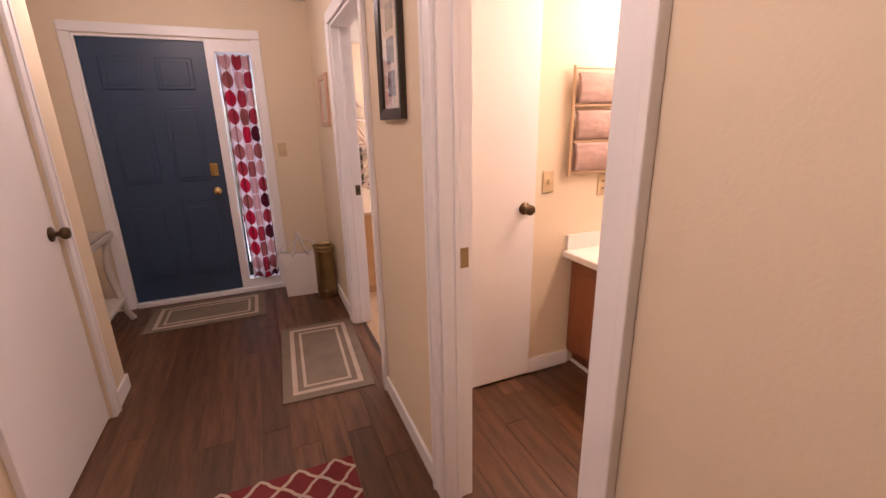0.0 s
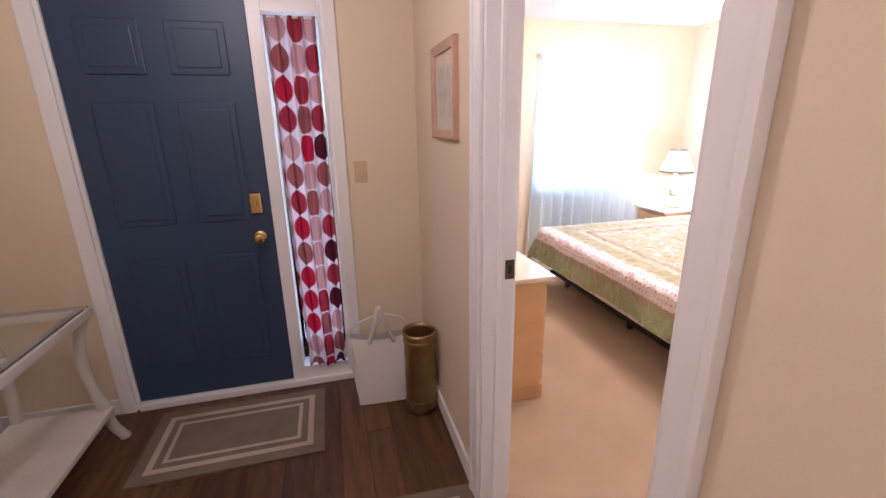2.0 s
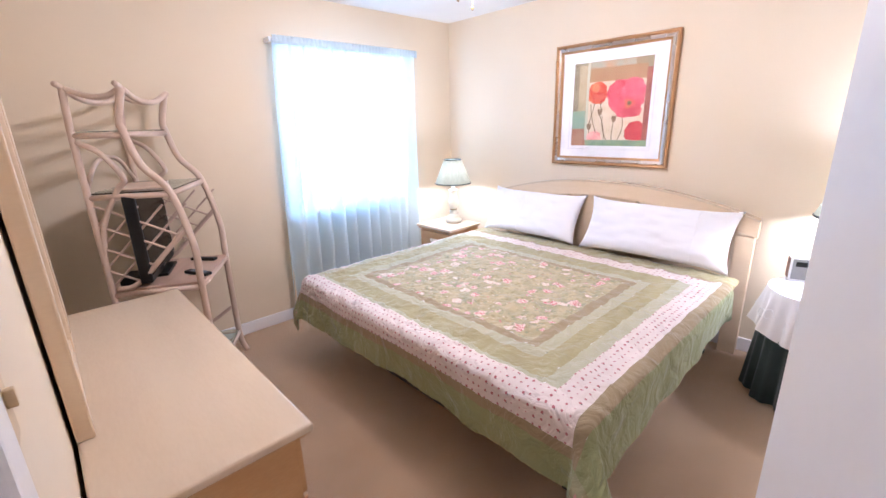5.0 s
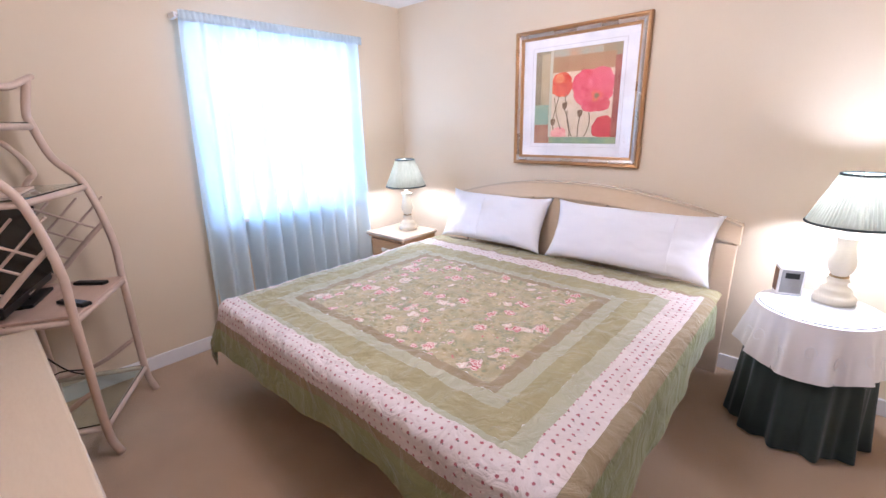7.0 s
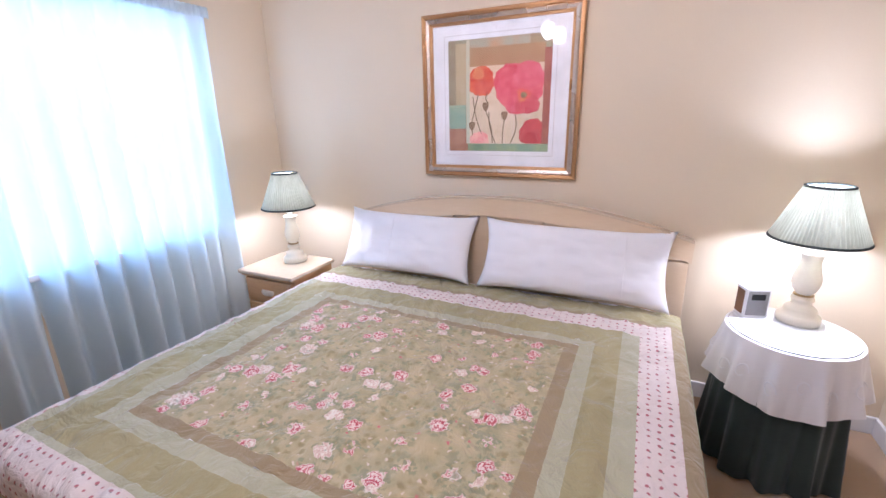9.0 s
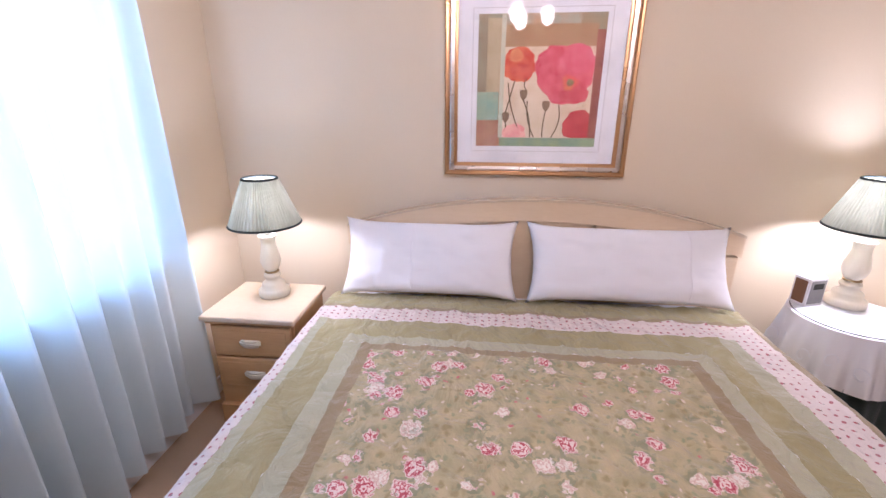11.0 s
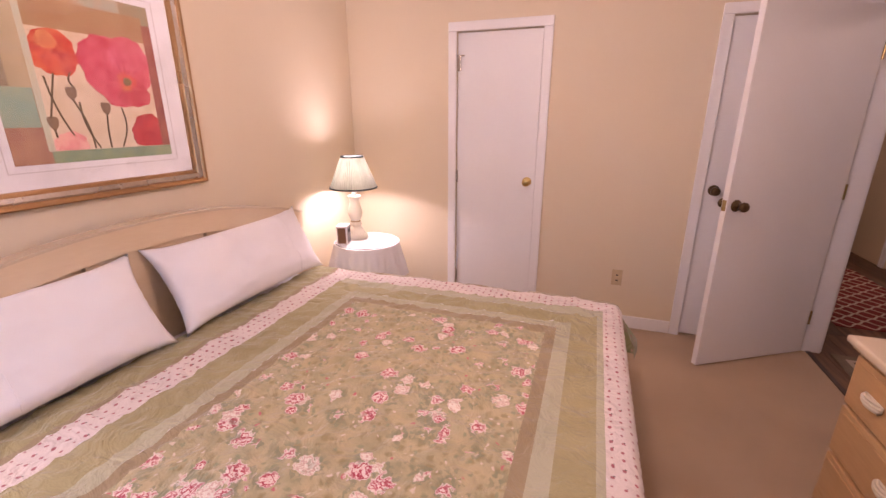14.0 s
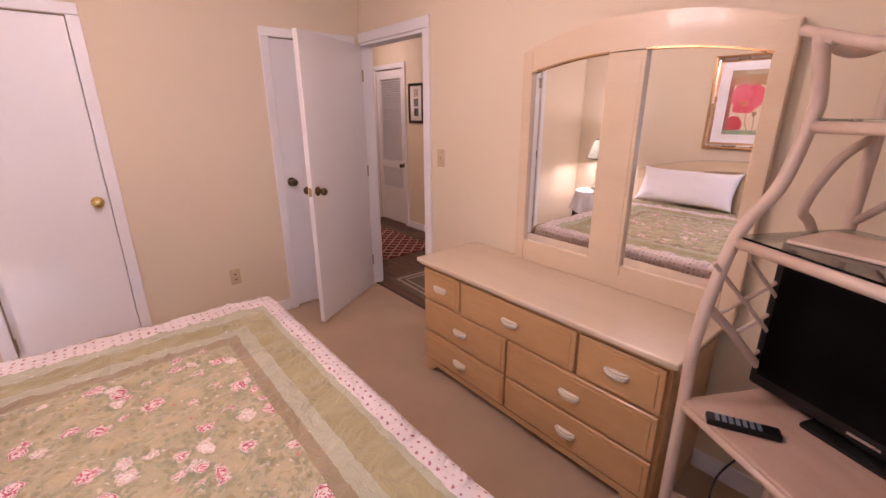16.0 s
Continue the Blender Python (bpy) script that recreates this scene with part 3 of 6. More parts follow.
part("cross_rail", moved(box(BX0 + 0.07, BY0 + 0.1, 0.14, BX0 + 0.10, BY1 - 0.1, 0.178, 0.004), _o), BLACK, bed)
for x in (BX0 + 0.22, 4.47):
    for y in (BY0 + 0.10, 4.24, BY1 - 0.10):
        leg = part("leg", moved(tube([(x, y, 0.05), (x, y, 0.15)], 0.016), _o), BLACK, bed)
        part("caster", moved(tube([(x - 0.013, y, 0.026), (x + 0.013, y, 0.026)], 0.026, 16), _o), BLACK, leg)

_ys = [3.19 + 1.99 * k / 30 for k in range(31)]


def arch(y, end, mid):
    s = (y - 4.185) / 0.995
    return mid - (mid - end) * abs(s) ** 2.1


HX = 4.60
part("arched_rail", moved(ribbon([(y, arch(y, 0.885, 1.042)) for y in _ys], [(y, arch(y, 0.785, 0.942)) for y in _ys], 0.05), Matrix.Translation((HX - 3.66, -4.24, 0))), HEADWOOD, bed)
part("cap", moved(ribbon([(y, arch(y, 0.897, 1.054)) for y in _ys], [(y, arch(y, 0.8855, 1.0425)) for y in _ys], 0.062), Matrix.Translation((HX - 3.666, -4.24, 0))), OAKTOP, bed)
for y0, y1 in ((3.20, 3.30), (5.06, 5.16)):
    part("post", moved(box(HX + 0.004, y0, 0, HX + 0.046, y1, 0.785, 0.006), _o), HEADWOOD, bed)
for y0, y1 in ((3.315, 3.90), (3.92, 4.44), (4.46, 5.045)):
    yy = [y0 + (y1 - y0) * k / 8 for k in range(9)]
    part("panel", moved(ribbon([(y, arch(y, 0.785, 0.942) - 0.004) for y in yy], [(y, 0.30) for y in yy], 0.022), Matrix.Translation((HX + 0.014 - 3.66, -4.24, 0))), HEADWOOD, bed)

# quilt
quilt = thing("patchwork_quilt", 3.66, 4.24, 0.56, "sage green patchwork quilt with rose print panel draped over the bed", "quilt")


def drape(x, y):
    """Where the quilt's point (x, y) of the flat cloth comes to lie."""
    dx, dy = max(0.0, BX0 - x), (BY0 - y if y < BY0 else BY1 - y if y > BY1 else 0.0)
    d, r = math.hypot(dx, dy), 0.055
    px, py = max(x, BX0), min(max(y, BY0), BY1)
    puff = 0.007 * noise.noise(Vector((x * 7, y * 7, 0.3))) + 0.005 * (1 - abs(noise.noise(Vector((x * 13 + y * 5, y * 5, 4.1))))) ** 5 + 0.011 * (1 - abs(noise.noise(Vector((x * 5 + y * 2, y * 14 - x * 7, 9.1))))) ** 6 + 0.0015 * noise.noise(Vector((x * 34, y * 28, 2.2)))
    puff += 0.009 * noise.noise(Vector((x * 2.1, y * 2.1, 7.7)))
    pz = BZ + puff
    if d > 0:
        nx, ny = -dx / d, -dy / d
        th = min(d / r, math.pi / 2)
        rest = max(0.0, d - r * math.pi / 2)
        along = x * abs(ny) + y * abs(nx)
        both = min(dx, abs(dy)) / (max(dx, abs(dy)) + 1e-6)
        wave = 0.010 * math.sin(along * 7 + 1.3) + 0.006 * math.sin(along * 19) + 0.016 * math.sin(along * 2.6 + 0.4)
        ang = math.atan2(abs(dy), dx + 1e-9)
        fold = 0.05 * both * math.sin(ang * 7) + (0.20 if y < BY0 else 0.08) * both
        out = r * math.sin(th) + rest * 0.10 + min(1, rest / 0.2) * (wave * (1 - both) + fold)
        px, py = px + nx * out, py + ny * out
        pz = BZ - r * (1 - math.cos(th)) - rest * (0.98 + 0.06 * both) + puff * 0.6 + (0.004 * math.sin(along * 6) * min(1, rest / 0.2))
    return (px - 3.66, py - 4.24, max(pz, 0.03) - 0.56)


def patch(rects, step=0.017):
    bm = bmesh.new()
    for x0, x1, y0, y1 in rects:
        nu, nv = max(1, round((x1 - x0) / step)), max(1, round((y1 - y0) / step))
        uv = bm.loops.layers.uv.verify()
        g = [[(bm.verts.new(drape(x0 + (x1 - x0) * i / nu, y0 + (y1 - y0) * j / nv)), (x0 + (x1 - x0) * i / nu, y0 + (y1 - y0) * j / nv)) for j in range(nv + 1)] for i in range(nu + 1)]
        for i in range(nu):
            for j in range(nv):
                q = (g[i][j], g[i + 1][j], g[i + 1][j + 1], g[i][j + 1])
                for loop, (_, c) in zip(bm.faces.new([v for v, _ in q]).loops, q):
                    loop[uv].uv = c
    bmesh.ops.remove_doubles(bm, verts=bm.verts, dist=0.0005)
    return bm


def ring(a, b):
    """The four strips between the rectangle a and the larger one b, as (x0, x1, y0, y1)."""
    out = [(b[0], a[0], b[2], b[3]), (a[1], b[1], b[2], b[3]), (a[0], a[1], b[2], a[2]), (a[0], a[1], a[3], b[3])]
    return [q for q in out if q[1] - q[0] > 1e-4 and q[3] - q[2] > 1e-4]


R = [(3.005, 3.95, 3.675, 4.895), (2.96, 3.99, 3.62, 4.945), (2.90, 4.05, 3.56, 5.02), (2.79, 4.18, 3.46, 5.155), (2.765, 4.18, 3.39, 5.195), (2.585, 4.305, 3.265, 5.315), (2.54, 4.33, 3.205, 5.36), (2.415, 4.47, 3.015, 5.49)]
part("floral_panel", patch([R[0]]), FLORAL, quilt, "rose print centre panel", True)
for k, (nm, mt) in enumerate((("tan_border", TAN), ("light_border", PALE), ("green_border", OLIVE), ("light_border", PALE), ("dotted_border", DOTS), ("binding", TAN), ("drop", DROPGREEN))):
    rects = ring(R[k], R[k + 1])
    if nm == "drop":
        a, b = R[k], R[k + 1]
        rects = [(b[0], a[0], a[2], a[3])] + rects[2:]
        part("head_border", patch([(a[1], b[1], a[2], a[3])]), OLIVE, quilt, "", True)
    part(nm, patch(rects), mt, quilt, "white border with small red sprigs" if nm == "dotted_border" else "", True)


# corner squares of the drop, each with a rose motif
CORNER = print_cloth("rose_corner", (0.275, 0.25, 0.125), [(9, 0.42, 0.1, (0.36, 0.34, 0.2), 1.1, 0.02, 0.0), (26, 0.36, 0.12, (0.62, 0.30, 0.26), 0.35, 2.9, 1), (34, 0.30, 0.12, (0.50, 0.12, 0.13), 0.2, 4.4, 1)], 0.5)
for y0, y1 in ((R[7][2], R[6][2]), (R[6][3], R[7][3])):
    part("corner_square", patch([(R[7][0], R[6][0], y0, y1)]), CORNER, quilt, "corner square with a rose motif", True)


def pillow(name, y0, y1, tilt, label, seam, seed, creases=()):
    p = thing(name, 4.47, (y0 + y1) / 2, 0.562, label, "pillow", "pillows on the bed")
    p.matrix_basis = pose(4.42, (y0 + y1) / 2, 0.575, 0, tilt, 0)
    w, h, t = (y1 - y0) / 2, 0.205, 0.072

    def face(sign):
        def f(u, v):
            a, b = 2 * u - 1, 2 * v - 1
            sx = 1 - 0.075 * (1 - abs(b) ** 2.2) * abs(a) ** 4
            sy = 1 - 0.13 * (1 - abs(a) ** 5) * abs(b) ** 4
            e = max(0.0, (1 - abs(a) ** 3.2) * (1 - abs(b) ** 2.6)) ** 0.5
            n = 0.010 * noise.noise(Vector((a * 3 + seed, b * 3, sign))) + 0.006 * noise.noise(Vector((a * 4 + b * 5 + seed, b * 12 - a * 6, sign)))
            n += sum(0.007 * math.exp(-((a - c - 0.03 * math.sin(b * 4 + c * 9)) / 0.022) ** 2) for c in creases)
            return (sign * (t * e + n * min(1, e * 2)), a * w * sx, h + b * h * sy)
        return f
    body = sheet(44, 24, face(-1))
    join(body, sheet(44, 24, face(1)))
    bmesh.ops.remove_doubles(body, verts=body.verts, dist=0.004)
    part("case", body, SHEET, p, smooth=True)

    def hem(v):
        q = Vector(face(-1)(0.5 + seam / 2, v))
        return q + Vector((-0.002, 0, 0))
    part("hem", tube([hem(k / 16) for k in range(1, 16)], 0.0022, 6), SHEET, p)
    return p


pillow("pillow", 4.285, 5.18, 27, "white cotton king pillow leaning against the headboard", 0.18, 1.0, (0.52, 0.70))
pillow("pillow", 3.265, 4.245, 27, "white cotton king pillow leaning against the headboard", -0.55, 5.0, (-0.545, 0.2))

# ---- bedroom furniture ----
def shell_pull(parent, m):
    """A ribbed shell-shaped pull, facing local x."""
    pull = part("pull", box(0, -0.048, -0.013, 0.010, 0.048, 0.013, 0.006), CREAM, parent, "cream ribbed pull", at=m)
    for k, (z, w, d) in enumerate(((0.013, 0.040, 0.020), (0.004, 0.050, 0.027), (-0.005, 0.048, 0.026), (-0.014, 0.038, 0.019))):
        part("rib", tube([(0.006 + d * (1 - (s / 5) ** 2) * 0.8, w * s / 5, z - 0.003 * (s / 5) ** 2) for s in range(-5, 6)], 0.0048, 8), CREAM, pull, smooth=True)
    return pull


def drawer(parent, x, y0, y1, z0, z1, pulls):
    bm = box(x, y0, z0, x + 0.020, y1, z1, 0.007, seg=3)
    d = part("drawer", bm, OAKPALE, parent)
    bm = box(x + 0.0195, y0 + 0.022, z0 + 0.022, x + 0.0225, y1 - 0.022, z1 - 0.022, 0.0025)
    part("raised_field", bm, OAKPALE, d)
    for y in pulls:
        shell_pull(d, pose(x + 0.021, y, (z0 + z1) / 2))
    return d


def plinth(x0, x1, y0, y1, h, cut):
    """A base board with a scalloped arch cut out of its lower edge."""
    pts, n = [], 24
    for k in range(n + 1):
        y = y0 + (y1 - y0) * k / n
        e = min(y - y0, y1 - y)
        pts.append((y, 0.0 if e < cut else min(0.055, 0.035 + (e - cut) * 0.5)))
    top = [(y, h) for y, z in pts]
    return moved(ribbon(top, pts, x1 - x0), Matrix.Translation((x0, 0, 0)))


dresser = thing("dresser", 1.74, 4.40, 0, "pale pickled-wood dresser with seven drawers and ribbed pulls", "dresser")
_d = Matrix.Translation((-1.74, -4.40, 0))
DX, DY0, DY1, DH = 1.924, 3.685, 5.085, 0.730
part("carcass", moved(box(1.505, DY0, 0.08, DX, DY1, DH - 0.03, 0.004), _d), OAKPALE, dresser)
part("plinth", moved(plinth(DX - 0.02, DX + 0.012, DY0, DY1, 0.088, 0.07), _d), OAKPALE, dresser)
for y in (DY0, DY1 - 0.02):
    part("side_foot", moved(box(1.505, y, 0, DX - 0.022, y + 0.02, 0.079, 0.003), _d), OAKPALE, dresser)
part("top", moved(box(1.495, DY0 - 0.025, DH - 0.028, DX + 0.045, DY1 + 0.025, DH, 0.010, seg=3), _d), OAKTOP, dresser, "cream lacquered top")
part("moulding", moved(box(1.50, DY0 - 0.010, DH - 0.042, DX + 0.030, DY1 + 0.010, DH - 0.0285, 0.006), _d), OAKPALE, dresser)
for y0, y1, z0, z1 in ((DY0 + 0.015, 4.000, 0.487, 0.676), (4.014, 4.713, 0.487, 0.676), (4.727, DY1 - 0.015, 0.487, 0.676), (DY0 + 0.015, 4.336, 0.284, 0.474), (4.350, DY1 - 0.015, 0.284, 0.474), (DY0 + 0.015, 4.336, 0.098, 0.271), (4.350, DY1 - 0.015, 0.098, 0.271)):
    drawer(dresser, DX - 1.74, y0 - 4.40, y1 - 4.40, z0, z1, [(y0 + y1) / 2 - 4.40])

mirror = thing("dresser_mirror", 1.51, 4.575, DH, "wide mirror in a pale arched wooden frame standing on the dresser", "mirror")
MY0, MY1 = 4.02 - 4.575, 5.13 - 4.575


def mtop(y, end, mid):
    return mid - (mid - end) * (abs(y) / 0.555) ** 2.2


yy = [MY0 + (MY1 - MY0) * k / 24 for k in range(25)]
mx = Matrix.Translation((-0.015, 0, 0))
part("top_rail", moved(ribbon([(y, mtop(y, 1.075, 1.165)) for y in yy], [(y, mtop(y, 0.965, 1.035)) for y in yy], 0.038), mx), HEADWOOD, mirror)
for a, b in ((MY0, MY0 + 0.062), (MY1 - 0.062, MY1)):
    e = max(abs(a), abs(b))
    part("stile", box(-0.015, a + 0.001, 0.001, 0.026, b - 0.001, mtop(e, 1.073, 1.16), 0.005), HEADWOOD, mirror)
part("bottom_rail", box(-0.015, MY0 + 0.062, 0.0, 0.023, MY1 - 0.062, 0.115, 0.005), HEADWOOD, mirror)
part("centre_panel", box(-0.012, -0.090, 0.066, 0.028, 0.076, 1.030, 0.004), HEADWOOD, mirror)
part("centre_inset", box(0.0275, -0.074, 0.125, 0.031, 0.060, 1.00, 0.002), HEADWOOD, mirror)
for a, b in ((MY0 + 0.055, -0.087), (0.073, MY1 - 0.055)):
    ys = [a + (b - a) * k / 10 for k in range(11)]
    part("mirror_glass", moved(ribbon([(y, mtop(y, 0.975, 1.045)) for y in ys], [(y, 0.07) for y in ys], 0.006), Matrix.Translation((0.001, 0, 0))), MIRROR, mirror, "silvered mirror glass")
    part("rim", moved(ribbon([(y, mtop(y, 0.968, 1.038)) for y in ys], [(y, mtop(y, 0.961, 1.031)) for y in ys], 0.006), Matrix.Translation((0.020, 0, 0))), GOLD, mirror)

# nightstand
NX, NY0, NY1, NH = 4.115, 5.297, 5.70, 0.600
stand = thing("nightstand", 4.25, 5.50, 0, "pale pickled-wood nightstand with two drawers between bed and window", "nightstand")
_n = Matrix.Translation((-4.25, -5.50, 0))
part("carcass", moved(box(NX, NY0, 0.10, 4.465, NY1, NH - 0.028, 0.004), _n), OAKPALE, stand)
part("top", moved(box(NX - 0.045, NY0 - 0.022, NH - 0.026, 4.475, NY1 + 0.022, NH, 0.010, seg=3), _n), OAKTOP, stand, "cream lacquered top")
part("moulding", moved(box(NX - 0.03, NY0 - 0.008, NH - 0.042, 4.445, NY1 + 0.008, NH - 0.0265, 0.006), _n), OAKPALE, stand)
part("plinth", moved(plinth(NX - 0.028, NX - 0.002, NY0, NY1, 0.115, 0.07), _n), OAKPALE, stand)
for y in (NY0, NY1 - 0.02):
    part("side_foot", moved(box(NX, y, 0, 4.44, y + 0.02, 0.099, 0.003), _n), OAKPALE, stand)
for z0, z1 in ((0.392, 0.546), (0.225, 0.380)):
    dr = part("drawer", moved(box(NX - 0.021, NY0 + 0.012, z0, NX - 0.001, NY1 - 0.012, z1, 0.007, seg=3), _n), OAKPALE, stand)
    part("raised_field", moved(box(NX - 0.0235, NY0 + 0.035, z0 + 0.022, NX - 0.0205, NY1 - 0.035, z1 - 0.022, 0.0025), _n), OAKPALE, dr)
    shell_pull(dr, pose(NX - 0.022 - 4.25, 0.0, (z0 + z1) / 2, 0, 0, 180))

# table lamps
# stretched color2 streaks paint the pleats' light and shade into the silk's colour
SHADE = material("pleated_sage_silk", (0.30, 0.30, 0.235), 0.8, color2=(0.22, 0.22, 0.17), scale=20, stretch=(3, 3, 0.2), fine=60, mix=0.25, bump=0.1, trans=0.09)
TRIM = material("dark_green_trim", (0.015, 0.025, 0.025), 0.7)
IVORY = material("ivory_ceramic", (0.80, 0.73, 0.60), 0.35, color2=(0.74, 0.66, 0.52), scale=5, bump=0.02, coat=0.2)
BULB = glow("lit_bulb", (1.0, 0.85, 0.62), 6.0)


def table_lamp(x, y, z, s, label):
    lp = thing("table_lamp", x, y, z, label, "lamp", "bedside lamps")
    part("base", lathe([(0.075 * s, 0), (0.078 * s, 0.008), (0.078 * s, 0.028), (0.070 * s, 0.036), (0.058 * s, 0.040), (0.058 * s, 0.060), (0.050 * s, 0.070), (0.036 * s, 0.078), (0.034 * s, 0.092), (0.042 * s, 0.100), (0.040 * s, 0.110), (0.026 * s, 0.118),
                       (0.026 * s, 0.128), (0.040 * s, 0.145), (0.050 * s, 0.175), (0.049 * s, 0.200), (0.040 * s, 0.235), (0.034 * s, 0.265), (0.036 * s, 0.290), (0.044 * s, 0.302), (0.044 * s, 0.308)], 32), IVORY, lp, smooth=True)
    part("ring", lathe([(0.030 * s, 0.119), (0.036 * s, 0.121), (0.036 * s, 0.125), (0.030 * s, 0.127)], 24), BRASS, lp, smooth=True)
    part("socket", lathe([(0.016, 0.309), (0.018, 0.315), (0.018, 0.39), (0.013, 0.395)], 20), WHITE, lp, smooth=True)
    part("bulb_globe", lathe([(0.012, 0.396), (0.020, 0.42), (0.029, 0.465), (0.029, 0.505), (0.012, 0.530)], 20), BULB, lp, smooth=True).visible_shadow = False
    z0, z1, r0, r1, n = 0.366, 0.578, 0.162, 0.076, 160

    def pleat(u, v):
        r = (r0 + (r1 - r0) * v) + (0.0030 + 0.0012 * math.sin(u * 47)) * math.sin(u * 2 * math.pi * 64 + 1.5 * math.sin(u * 31))
        return (r * math.cos(u * 2 * math.pi), r * math.sin(u * 2 * math.pi), z0 + (z1 - z0) * v)
    part("shade", sheet(n * 4, 6, pleat), SHADE, lp, "pleated pale sage shade", True)
    for r, zz in ((r0, z0), (r1, z1)):
        part("trim", tube([(r * math.cos(k * math.pi / 24), r * math.sin(k * math.pi / 24), zz) for k in range(49)], 0.0055, 8), TRIM, lp, "dark green trim", True)
    for k in range(3):
        a = k * 2.094
        part("spider", tube([(0.012 * math.cos(a), 0.012 * math.sin(a), z1 - 0.02), (r1 * math.cos(a), r1 * math.sin(a), z1 - 0.004)], 0.0018, 6), BRASS, lp)
    part("harp", tube(spline([(0.016, 0, 0.36), (0.055, 0, 0.42), (0.05, 0, 0.50), (0.0, 0, z1 - 0.02), (-0.05, 0, 0.50), (-0.055, 0, 0.42), (-0.016, 0, 0.36)]), 0.0018, 6), BRASS, lp)
    return lp


table_lamp(4.34, 5.49, NH, 0.95, "lit lamp with turned ivory base and sage shade on the nightstand")
table_lamp(4.455, 2.785, 0.6264, 1.0, "lit ivory lamp with sage shade on the skirted table")

# round skirted table
rt = thing("round_side_table", 4.345, 2.83, 0, "round side table under a floor-length dark green cloth", "table")
_rr = 0.220


def skirt(r_top, z_top, z_low, flare, folds, deep, seed, n=260, m=18, power=0.8):
    def f(u, v):
        a = u * 2 * math.pi
        w = (math.sin(folds * a + seed + 0.7 * math.sin(2 * a)) + 0.5 * math.sin(2 * folds * a + 1.3 * seed)) / 1.5
        r = r_top + v ** power * (flare + deep * w)
        drop = z_top - (z_top - z_low) * v
        return (r * math.cos(a), r * math.sin(a), drop + 0.016 * (w - 1 + 0.8 * math.sin(3 * a + seed)) * v * (1 if z_low > 0.1 else 0))
    return sheet(n, m, f)


part("top", lathe([(0.05, 0.589), (_rr - 0.005, 0.589), (_rr, 0.594), (_rr, 0.609), (_rr - 0.004, 0.612), (0.05, 0.612)], 60), OAKTOP, rt, smooth=False)
for k in range(3):
    a = k * 2.094 + 0.5
    part("leg", tube([(0.17 * math.cos(a), 0.17 * math.sin(a), 0), (0.17 * math.cos(a), 0.17 * math.sin(a), 0.589)], 0.02), OAKPALE, rt)
under = thing("tablecloth", 4.345, 2.83, 0.613, "dark green floor-length tablecloth in deep folds", "tablecloth")
part("skirt", moved(skirt(_rr + 0.006, 0.615, 0.012, 0.030, 11, 0.030, 0.4, power=1.2), Matrix.Translation((0, 0, -0.613))), PLUSHGREEN, under, smooth=True)
part("cloth_top", lathe([(0.002, 0.0015), (_rr + 0.006, 0.002), (_rr + 0.006, 0.0005), (0.002, 0.0005)], 60, False), PLUSHGREEN, under)
TOPPER = material("white_embroidered_cloth", (0.84, 0.80, 0.80), 0.9, color2=(0.80, 0.76, 0.76), scale=6, fine=260, bump=0.25, mix=0.2)
over = thing("table_topper", 4.345, 2.83, 0.616, "white embroidered table topper with a scalloped hem", "tablecloth")
part("skirt", moved(skirt(_rr + 0.010, 0.620, 0.398, 0.034, 11, 0.034, 1.9, power=1.0), Matrix.Translation((0, 0, -0.616))), TOPPER, over, smooth=True)
part("cloth_top", lathe([(0.002, 0.0042), (_rr + 0.010, 0.004), (_rr + 0.010, 0.001), (0.002, 0.001)], 60, False), TOPPER, over)
for k in range(16):
    a0 = k * 2 * math.pi / 16

    def swirl(t, a0=a0):
        a = a0 + 0.10 * math.cos(t * 5.5) * (1 - 0.6 * t)
        z = -0.12 + 0.035 * math.sin(t * 5.5) * (1 - 0.5 * t) - 0.03 * (k % 2)
        w = (math.sin(11 * a + 1.9 + 0.7 * math.sin(2 * a)) + 0.5 * math.sin(22 * a + 1.3 * 1.9)) / 1.5
        v = (0.004 - z) / 0.222
        r = _rr + 0.010 + v * (0.034 + 0.034 * w) + 0.0015
        return (r * math.cos(a), r * math.sin(a), z)
    part("embroidery", tube([swirl(j / 14) for j in range(15)], 0.0022, 5), SHEET, over)
gl = thing("glass_table_top", 4.345, 2.83, 0.6202, "round clear glass protecting the table topper", "glass top")
part("disc", lathe([(0.002, 0.0008), (_rr - 0.003, 0.0008), (_rr, 0.003), (_rr - 0.003, 0.006), (0.002, 0.006)], 72), GLASS, gl).visible_shadow = False

# clock on the table
clock = thing("desk_clock", 4.455, 2.955, 0.6266, "small white and wood desk clock with a digital display", "clock", turn=-72)
clock.scale = (1.15, 1.15, 1.12)
part("case", box(-0.044, -0.032, 0, 0.044, 0.032, 0.120, 0.005), WHITE, clock)
part("face", box(-0.036, -0.0345, 0.010, 0.036, -0.0322, 0.110, 0.001), material("grey_clock_face", (0.30, 0.29, 0.29), 0.5), clock)
part("display", box(-0.024, -0.0355, 0.074, 0.024, -0.0346, 0.098, 0.0), BLACK, clock, "dark digital display")
for s in (-0.0445, 0.0445):
    part("side_panel", box(s - 0.001, -0.024, 0.012, s + 0.001, 0.024, 0.108), material("walnut_side", (0.20, 0.09, 0.04), 0.5), clock, "walnut side panel")

# framed poppy print
PW, PH = 0.89, 0.875
pic = thing("framed_print", HEAD, 4.225, 1.158, "large framed poppy print with a wide white mat above the headboard", "picture")


